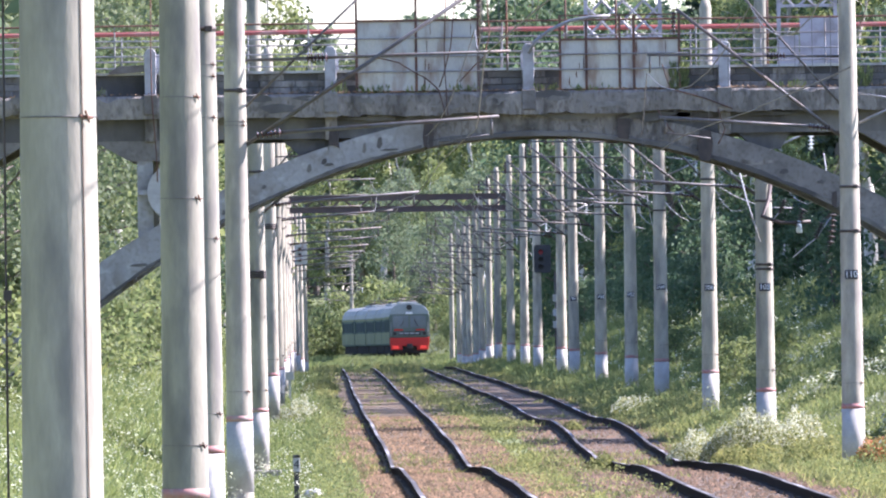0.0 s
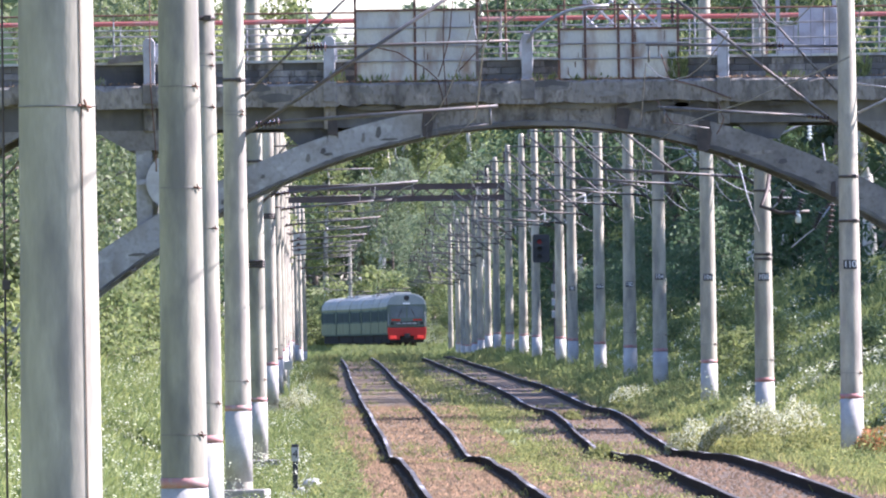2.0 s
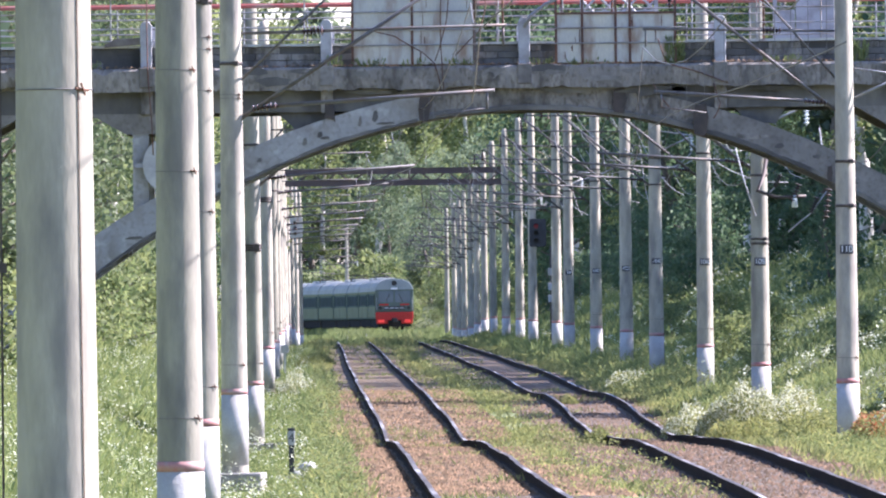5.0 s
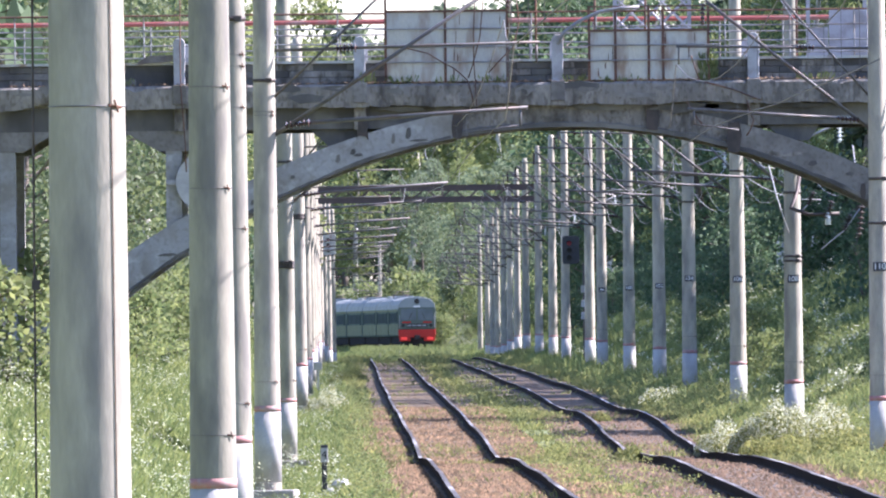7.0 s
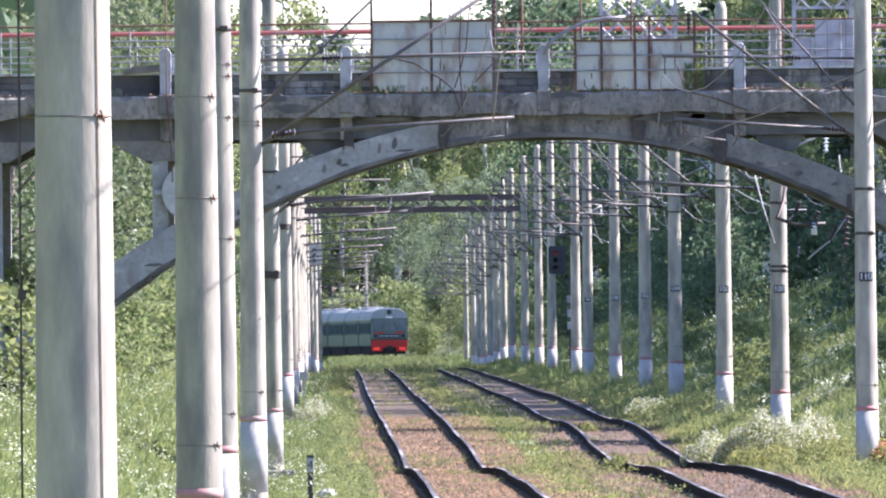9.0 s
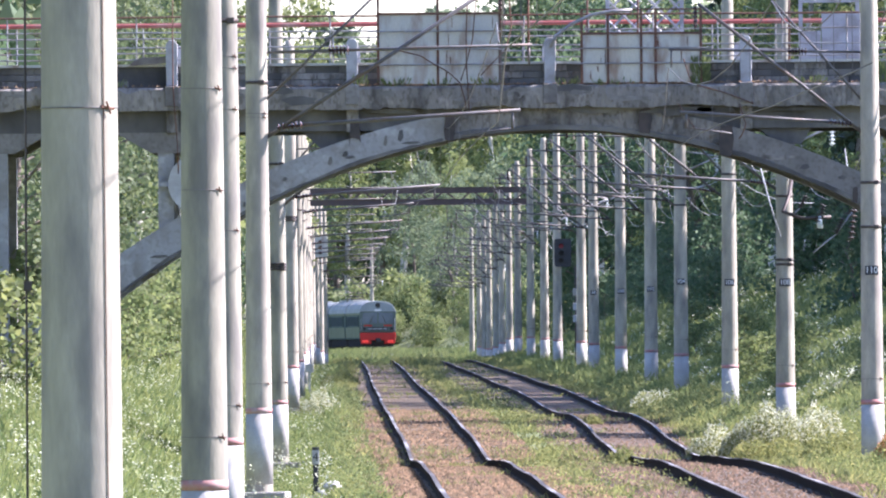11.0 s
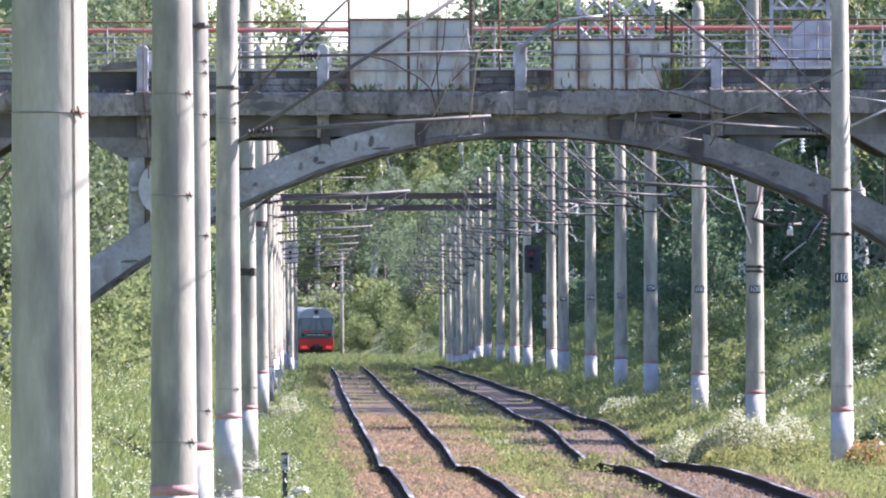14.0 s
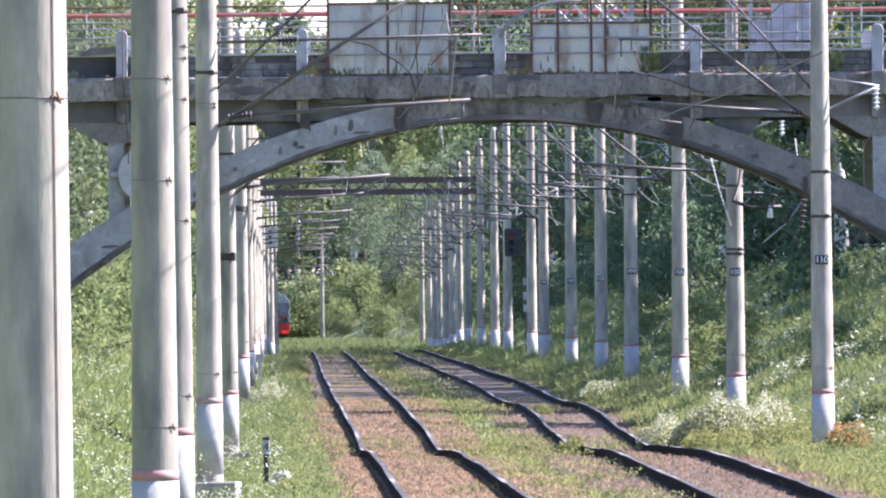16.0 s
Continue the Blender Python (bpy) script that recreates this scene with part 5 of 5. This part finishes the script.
def flower_bush(cx, cy, w, h, n, blossom, label, seed, depth=1.2):
    """a mound of stems and leaves under a froth of small blossoms"""
    rnd = np.random.RandomState(seed)
    z0 = float(ground_z(cx, cy))
    root = thing("flowering_bush", label, "flowering bush", "flower clumps", (cx, cy, z0))
    ph = rnd.uniform(0, 6, 4)

    def top(x, y):
        m = np.clip(1 - (x / w) ** 2 - (y / depth) ** 2, 0, 1) ** 0.6
        return h * m * (0.86 + 0.09 * np.sin(x * 7 / w + ph[0]) + 0.06 * np.sin(x * 15 / w + ph[1]) + 0.04 * np.sin(y * 6 + ph[2]))

    def spots(k):
        r, a = np.sqrt(rnd.uniform(0, 1, k)), rnd.uniform(0, math.tau, k)
        return r * np.cos(a) * w, r * np.sin(a) * depth

    bm = bmesh.new()
    sx, sy = spots(60)
    for x, y in zip(sx, sy):
        tube(bm, (x * 0.7, y * 0.7, -0.1), (x, y, max(float(top(x, y)) * 0.9, 0.05)), 0.010, 0.004, 4, False)
    tagged(part("stem_tangle", bm, M_GRASS, root, "thin green stems"), kind="stuff")
    for name, count, size, lo, hi, material in (("leaves", n * 3, 0.026, 0.1, 1.06, M_DRY), ("blossoms", int(n * 2.7), 0.020, 0.5, 1.1, blossom)):
        x, y = spots(count)
        t = lo + (hi - lo) * rnd.uniform(0, 1, count) ** 0.7
        pos = np.stack([x, y, top(x, y) * t + rnd.normal(0, 0.03, count)], 1)
        u = rnd.normal(size=(count, 3)) * size * 0.75
        w2 = np.cross(u, rnd.normal(size=(count, 3)))
        w2 *= size * 0.7 / (np.linalg.norm(w2, axis=1)[:, None] + 1e-9)
        v = np.stack([pos - u, pos - w2, pos + u, pos + w2], 1).reshape(-1, 3)
        ob = raw(name, v, np.arange(len(v)).reshape(-1, 4), material, root)
        tagged(ob, "small pale blossoms" if name == "blossoms" else "green leaves", kind="stuff")
    return root


WHITE_BUSH = "frothy mound of small white flowers above green leaves"
flower_bush(6.35, 345, 1.2, 1.14, 2100, M_FLOWER, WHITE_BUSH, 1)
flower_bush(5.35, 356, 0.75, 0.88, 800, M_FLOWER, WHITE_BUSH, 2)
flower_bush(7.3, 348, 0.55, 0.88, 600, M_FLOWER, WHITE_BUSH, 3)
flower_bush(5.35, 470, 0.8, 0.55, 260, M_FLOWER, WHITE_BUSH, 4)
flower_bush(-4.1, 480, 0.75, 0.95, 900, M_FLOWER, WHITE_BUSH, 5)
flower_bush(-4.7, 640, 0.8, 0.6, 500, M_DRY, "rounded mound of pale yellowish green weeds", 7)
flower_bush(6.0, 331, 1.0, 0.62, 900, M_DRY, "low mound of yellowish green weeds", 8)
flower_bush(7.1, 322, 0.8, 0.6, 700, M_DRY, "low mound of yellowish green weeds", 9)
flower_bush(3.2, 424, 0.3, 0.3, 260, M_DRY, "small tuft of yellowish weeds beside the rail", 10, 0.5)
flower_bush(3.05, 326, 0.35, 0.42, 320, M_DRY, "small tuft of yellowish weeds beside the rail", 11, 0.6)
flower_bush(7.85, 306, 0.5, 0.62, 900, M_RUSTWEED, "low clump of reddish brown withered weeds", 6)


# ---- overhead wires ----
def build_wires():
    for fx, vs, ys in ((left_x, LEFT_Z, (84, 150, 201, 268, 362, 480, 560, 640, 700, 815, 925, 1040)), (right_x, RIGHT_Z, (200, 255, 312, 367, 422, 480, 525, 579, 637, 664, 737, 780, 832, 942, 1060, 1190))):
        root = thing("overhead_line", "thin overhead contact wire with messenger and droppers", "overhead line")
        low, top, drops = [], [], bmesh.new()
        for k, (a, b) in enumerate(zip(ys, ys[1:])):
            for i in range(6):
                t = i / 6
                y = a + (b - a) * t
                x = float(fx(y)) + (0.25 if k % 2 else -0.25) * (1 - 2 * t)
                z = float(rail_z(y, vs))
                sag = 3.2 * t * (1 - t)
                low.append((x, y, z + 5.62))
                top.append((x, y, z + 7.2 - sag))
                if i:
                    tube(drops, low[-1], top[-1], 0.006, 0.006, 4, False)
        for name, pts, r in (("contact_wire", low, 0.009), ("messenger_wire", top, 0.009)):
            bm = bmesh.new()
            chain(bm, pts, r, 5)
            part(name, bm, M_WIRE, root)
        tagged(part("dropper_set", drops, M_WIRE, root, "thin vertical dropper wires"), kind="stuff")
    # feeder wires beyond the masts on the shady bank
    for dx, z0 in ((1.05, 6.3), (0.3, 8.6)):
        root = thing("feeder_wire", "thin sagging feeder wire between the masts", "wire", "feeder wires")
        ys, pts = (312, 367, 422, 480, 525, 579, 637, 737, 832, 942, 1060), []
        for a, b in zip(ys, ys[1:]):
            for i in range(6):
                t = i / 6
                y = a + (b - a) * t
                x = float(right_x(y)) + 3.6 + dx
                pts.append((x, y, float(rail_z(y, RIGHT_Z)) + z0 - 3.4 * t * (1 - t)))
        bm = bmesh.new()
        chain(bm, pts, 0.010, 5)
        part("strand", bm, M_WIRE, root)
    # hanging loops under the brackets of the shady row
    rnd = random.Random(8)
    for y in (422, 480, 525, 579, 637, 664, 780, 832):
        for j in range(3):
            x, z = float(right_x(y)) + 3.6, float(rail_z(y, RIGHT_Z))
            a = Vector((x + rnd.uniform(-1.4, 0.2), y, z + rnd.uniform(6.4, 7.6)))
            b = Vector((x + rnd.uniform(0.2, 1.5), y, z + rnd.uniform(5.0, 6.6)))
            root = thing("jumper_cable", "pale slack jumper cable hanging by a mast", "cable", "jumper cables")
            bm = bmesh.new()
            chain(bm, [a.lerp(b, t / 6) - Vector((0, 0, 1.6 * t / 6 * (1 - t / 6))) for t in range(7)], 0.012, 5)
            part("strand", bm, M_LILAC, root)


build_wires()


# ---- signals, markers and small things ----
def signal(x, y, z, lit):
    root = thing("railway_signal", "black railway signal head with hooded red lamp" if lit else "grey railway signal head seen from behind", "railway signal", at=(x, y, z))
    bm = bmesh.new()
    prism(bm, [(-0.30, -0.52), (-0.24, -0.6), (0.38, -0.6), (0.44, -0.52), (0.44, 0.54), (0.38, 0.62), (-0.24, 0.62), (-0.30, 0.54)], -0.03, 0.03)
    part("backboard", bm, M_PLATE if lit else M_PANEL, root, "", 0.006)
    bm = bmesh.new()
    box(bm, -0.18, 0.18, 0.03, 0.2, -0.5, 0.5)
    part("lamp_box", bm, M_PLATE if lit else M_PANEL, root, "", 0.01)
    for k, zz in enumerate((0.3, -0.02, -0.34)):
        bm = bmesh.new()
        tube(bm, (0, -0.055, zz), (0, -0.03, zz), 0.1, 0.1, 16)
        part("lens", bm, M_LAMP_RED if lit and k == 0 else M_UNDER, root, "lit red lens" if lit and k == 0 else "dark lens")
        bm = bmesh.new()
        for i in range(9):
            a0, a1 = math.pi * i / 9, math.pi * (i + 1) / 9
            q = [bm.verts.new((0.125 * math.cos(a), yy, zz + 0.125 * math.sin(a))) for a in (a0, a1) for yy in (-0.03, -0.3)]
            bm.faces.new((q[0], q[1], q[3], q[2]))
        bmesh.ops.remove_doubles(bm, verts=bm.verts[:], dist=0.001)
        bmesh.ops.solidify(bm, geom=bm.faces[:], thickness=0.008)
        part("hood", bm, M_PLATE if lit else M_PANEL, root)
    bm = bmesh.new()
    box(bm, -0.04, 0.04, 0.15, 0.5, -0.1, 0.1)
    part("mounting_bracket", bm, M_STEEL, root)


signal(float(right_x(737)) + 3.55, 736.4, 5.2, True)
signal(float(left_x(985)) - 3.25, 984.4, 6.6, False)

# small lattice ladder post beside the lit signal
sx, sy = float(right_x(700)) + 3.7, 700.0
sz = float(ground_z(sx, sy))
post = thing("cable_post", "thin dark post with fittings beside the signal", "post", at=(sx, sy, sz))
bm = bmesh.new()
tube(bm, (0, 0, -0.5), (0, 0, 4.2), 0.07, 0.06, 10)
part("pole", bm, M_DARK, post)
for zz in (1.9, 2.4, 3.0):
    bm = bmesh.new()
    box(bm, -0.14, 0.14, -0.16, -0.05, zz, zz + 0.3)
    part("fitting_box", bm, M_PANEL, post, "small grey fitting box", 0.01)

# kilometre marker with numeral
mx, my = -2.50, 283.0
marker = thing("marker_post", "short white marker post with a black numeral", "marker post", at=(mx, my, -0.27))
bm = bmesh.new()
box(bm, -0.045, 0.045, -0.03, 0.03, -0.8, 0.24)
part("foot", bm, M_PLATE, marker, "black foot", 0.005)
bm = bmesh.new()
box(bm, -0.062, 0.062, -0.04, 0.04, 0.24, 0.48)
part("plate", bm, M_WHITE, marker, "", 0.006)
bm = bmesh.new()
box(bm, -0.062, 0.062, -0.04, 0.04, 0.481, 0.53)
part("cap", bm, M_PLATE, marker, "black cap", 0.006)
me = text_mesh("4", 0.2)
me.materials.clear()
me.materials.append(M_PLATE)
num = part("numeral", me, M_PLATE, marker, "black numeral")
num.matrix_basis = pose(0, -0.044, 0.36, 90, 0, 0)

# small white sign by the far masts
wx, wy = -5.5, 600.0
sign = thing("track_sign", "small white sign plate on a white post", "track sign", at=(wx, wy, float(ground_z(wx, wy))))
bm = bmesh.new()
box(bm, -0.04, 0.04, 0.0, 0.06, -0.5, 1.25)
part("post", bm, M_WHITE, sign)
bm = bmesh.new()
box(bm, -0.15, 0.15, -0.04, -0.01, 1.0, 1.3)
part("plate", bm, M_WHITE, sign, "", 0.006)

# whitewashed stones in the grass
for x, y, r in ((-2.12, 271, 0.15), (-2.30, 272, 0.10), (-2.42, 275, 0.07)):
    z = float(ground_z(x, y)) + 0.10
    bm = bmesh.new()
    bmesh.ops.create_icosphere(bm, subdivisions=3, radius=r)
    for v in bm.verts:
        v.co *= 1 + 0.25 * noise.noise(v.co * 9 + Vector((x, y, 0)))
        v.co.z = v.co.z * 0.8
    for f in bm.faces:
        f.smooth = True
    st = new("white_stone", mesh_of(bm, "white_stone", M_WHITE))
    st.location = (x, y, z + r * 0.6)
    tagged(st, "whitewashed rough stone lying in the grass", "stone", "whitewashed stones")

# hanging cable in front of the nearest mast, down the side
dc = thing("down_cable", "thin dark vertical cable with a small clip", "cable", at=(-2.165, 84, 0))
bm = bmesh.new()
chain(bm, [(-0.012 + 0.002 * z, 0, z) for z in np.linspace(-0.3, 9, 12)], 0.006, 6)
part("strand", bm, M_DARK, dc)
bm = bmesh.new()
box(bm, -0.02, 0.02, -0.015, 0.015, 2.55, 2.6)
part("clip", bm, M_DARK, dc)


# ---- details on the bridge ----
def build_bridge_details():
    # round sign on the column
    root = thing("round_sign", "round white sign fixed to the bridge column", "sign", at=(-5.27, BY0 + 0.05, 5.1))
    bm = bmesh.new()
    tube(bm, (0, 0, 0), (0, 0.03, 0), 0.57, 0.57, 36)
    part("plate", bm, M_WHITE, root)
    bm = bmesh.new()
    box(bm, -0.75, 0.1, 0.03, 0.10, -0.05, 0.05)
    part("bracket", bm, M_STEEL, root)
    # lattice panels behind the far railing
    for x0, x1, z0, z1 in ((2.95, 4.45, 8.15, 9.5), (6.85, 8.0, 8.75, 9.6)):
        root = thing("lattice_panel", "pale painted diagonal lattice panel above the far railing", "lattice panel", "lattice panels", (0, BY1 - 0.5, 0))
        bm = bmesh.new()
        for x in (x0, x1):
            box(bm, x - 0.04, x + 0.04, -0.03, 0.03, 7.48, z1)
        box(bm, x0, x1, -0.025, 0.025, z0 - 0.03, z0 + 0.03)
        part("frame", bm, M_LILAC, root)
        step = 0.42
        for sgn in (-1, 1):
            k = -4
            while k < 8:
                a0 = x0 + k * step
                pts = []
                for t in np.linspace(0, 1, 41):
                    x = a0 + (z1 - z0) * t
                    if x0 <= x <= x1:
                        pts.append((x if sgn > 0 else x0 + x1 - x, 0.02 * sgn, z0 + (z1 - z0) * t))
                if len(pts) > 3:
                    bm = bmesh.new()
                    tube(bm, pts[0], pts[-1], 0.028, 0.028, 5)
                    part("lattice_bar", bm, M_LILAC, root)
                k += 1
    root = thing("parapet_board", "pale lilac board fixed to the far railing", "board", at=(0, BY1 - 0.62, 0))
    for x0, x1, z0, z1 in ((6.85, 7.25, 7.48, 8.15), (7.27, 8.05, 7.48, 8.5)):
        bm = bmesh.new()
        box(bm, x0, x1, 0, 0.03, z0, z1)
        part("board_panel", bm, M_LILAC, root, "", 0.005)
    # curved lamp arm on the middle post
    root = thing("bent_pipe", "bent grey pipe rising from a railing post", "pipe", at=(BX, BY0 - 0.1, 0))
    bm = bmesh.new()
    chain(bm, [(-0.13, 0, 7.75), (0.0, 0, 7.98), (0.3, 0, 8.2), (0.7, 0, 8.38), (1.1, 0, 8.45), (1.5, 0, 8.47)], 0.035, 8)
    part("pipe", bm, M_STEEL, root)
    # slack cables along and below the edge
    for pts in (((-3.3, 7.75), (-2.7, 7.6), (-2.2, 7.3), (-1.9, 7.05), (-1.8, 6.55)), ((-1.75, 9.2), (-1.8, 7.4), (-1.72, 6.4)), ((-1.55, 9.2), (-1.65, 7.9), (-1.9, 7.1)), ((2.5, 7.5), (2.7, 7.0), (3.4, 6.8), (3.9, 6.6)),
                ((-7.6, 9.3), (-7.58, 7), (-7.5, 5.3)), ((-0.95, 9.2), (-0.9, 8.2), (-1.0, 7.7), (-1.5, 7.2)), ((2.4, 6.6), (2.75, 6.1)), ((3.6, 6.6), (3.75, 6.2), (3.6, 5.9))):
        root = thing("slack_cable", "thin dark cable hanging over the bridge edge", "cable", "cables on the bridge", (BX, BY0 - 0.16, 0))
        bm = bmesh.new()
        v = [Vector((a, 0, z)) for a, z in pts]
        fine = []
        for a, b in zip(v, v[1:]):
            fine += [a.lerp(b, t / 3) + Vector((0.015 * math.sin(7 * a.z + t), 0, 0)) for t in range(3)]
        chain(bm, fine + [v[-1]], 0.013, 5)
        part("strand", bm, M_RUST, root)
    # loose plank on the kerb
    root = thing("loose_plank", "dark weathered plank lying along the kerb", "plank", at=(-6.15, BY0 + 0.12, 7.5))
    bm = bmesh.new()
    prism(bm, [(-0.42, -0.06), (0.42, 0.0), (0.42, 0.13), (-0.2, 0.11), (-0.42, 0.0)], 0, 0.06)
    part("board", bm, M_SLEEP, root, "", 0.006)
    # slender lamp stems standing behind the railing
    for d, h in ((-0.55, 9.6), (0.62, 9.6), (1.62, 9.6), (4.62, 9.6)):
        root = thing("railing_pole", "slender rusty pole standing at the railing", "pole", "poles on the bridge", (BX + d, BY0 + 0.36, 7.46))
        bm = bmesh.new()
        tube(bm, (0, 0, 0), (0, 0, h - 7.46), 0.024, 0.02, 8)
        part("stem", bm, M_RUST, root)
    # weeds rooted in the edge beam
    rnd = np.random.RandomState(9)
    for d, w, h, k in ((-3.2, 0.35, 0.14, 60), (-2.3, 0.3, 0.12, 40), (-1.4, 0.3, 0.15, 50), (-3.9, 0.2, 0.2, 30), (0.2, 0.3, 0.12, 30), (2.85, 0.2, 0.52, 260), (6.5, 0.2, 0.4, 140), (5.0, 0.4, 0.12, 40), (-9, 0.5, 0.15, 50), (-7, 0.4, 0.12, 40), (1.2, 0.5, 0.1, 40)):
        root = thing("weed_tuft", "small green weed rooted in the bridge edge", "weed", "weeds on the bridge", (BX + d, BY0 - 0.02, 6.99))
        bm = bmesh.new()
        for i in range(k):
            x, z = rnd.uniform(-w, w), rnd.uniform(0, h)
            a = Vector((x * 0.7, rnd.uniform(-0.05, 0.05), max(z - 0.12, -0.01)))
            b = Vector((x, rnd.uniform(-0.08, 0.08), z + 0.03))
            s = Vector((0.012, 0, 0.006)) * rnd.uniform(0.6, 1.6)
            q = [bm.verts.new(p) for p in (a, b - s, b + Vector((0, 0, 0.05)), b + s)]
            bm.faces.new(q)
        tagged(part("foliage", bm, M_LEAF2, root), kind="stuff")


build_bridge_details()


# ---- loose ballast ----
def build_stones():
    rnd = np.random.RandomState(12)
    for nm, fx, vs, n in (("ballast_stones_left", left_x, LEFT_Z, 40000), ("ballast_stones_right", right_x, RIGHT_Z, 14000)):
        y = 225 * (470 / 225) ** rnd.uniform(0, 1, n)
        e = rnd.uniform(-2.0, 2.0, n)
        r = rnd.uniform(0.018, 0.05, n)
        x = fx(y) + e
        z = rail_z(y, vs) - 0.165 - 0.10 * np.clip(np.abs(e) - 1.7, 0, 1)
        keep = np.abs(np.abs(e) - 0.795) > 0.13
        c = np.stack([x, y, z], 1)[keep]
        r = r[keep]
        k = len(r)
        d = np.array([(1, 0, 0), (-0.5, 0.85, 0), (-0.5, -0.85, 0), (0.1, 0.0, 1.0), (0, 0, -0.6)])
        v = c[:, None, :] + d[None] * r[:, None, None] * rnd.uniform(0.6, 1.4, (k, 5, 3))
        f = np.array([(0, 1, 3), (1, 2, 3), (2, 0, 3)])
        faces = (f[None] + 5 * np.arange(k)[:, None, None]).reshape(-1, 3)
        tagged(raw(nm, v.reshape(-1, 3), faces, M_STONE if fx is left_x else M_DIRTSTONE), "loose reddish crushed stones between the rails", "stones", kind="stuff")


build_stones()


# ---- dark anchor strings beside the thick mast ----
def build_anchor():
    y = 366.0
    x = float(line_x(367)) + 3.5 - 0.11
    root = thing("anchor_strings", "dark porcelain anchor insulators on a bent iron bracket", "insulator", at=(x, y, 0))
    bm = bmesh.new()
    chain(bm, [(0.16, 0.8, 5.4), (0.1, 0.3, 5.0), (-0.05, 0, 4.65), (0.35, 0, 4.5), (1.0, 0, 4.52)], 0.045, 6)
    part("bracket", bm, M_DARK, root)
    for a, b in (((0.45, 0, 5.0), (0.32, 0, 4.72)), ((0.85, 0, 4.8), (0.7, 0, 4.4)), ((1.25, 0, 4.5), (1.1, 0, 4.15)), ((1.5, 0, 4.7), (1.42, 0, 4.0))):
        bm = bmesh.new()
        insulator(bm, a, b, 6, 0.095)
        part("insulator", bm, M_DARK, root, "dark ribbed porcelain string")
    for pts in (((0.6, 0, 3.75), (0.9, 0, 4.0), (1.1, 0, 4.15), (1.5, 0, 4.7)), ((0.32, 0, 4.72), (0.2, 0, 4.6)), ((-0.55, 0, 5.7), (-0.35, 0, 4.9), (-0.1, 0, 4.1)), ((1.3, 0, 6.0), (1.4, 0, 5.2), (1.6, 0, 4.9), (1.75, 0, 5.6))):
        bm = bmesh.new()
        chain(bm, pts, 0.017, 5)
        part("jumper", bm, M_LILAC, root, "thin grey jumper wire")
    bm = bmesh.new()
    tube(bm, (0.75, 0, 4.28), (0.75, 0, 4.55), 0.07, 0.05, 10)
    part("glass_insulator", bm, M_GLASSI, root, "pale glass insulator")


build_anchor()


def motions():
    for i, car in enumerate(cars):
        walk(car, [(t, car_pose(i, t)) for t in range(0, 17)])


motions()
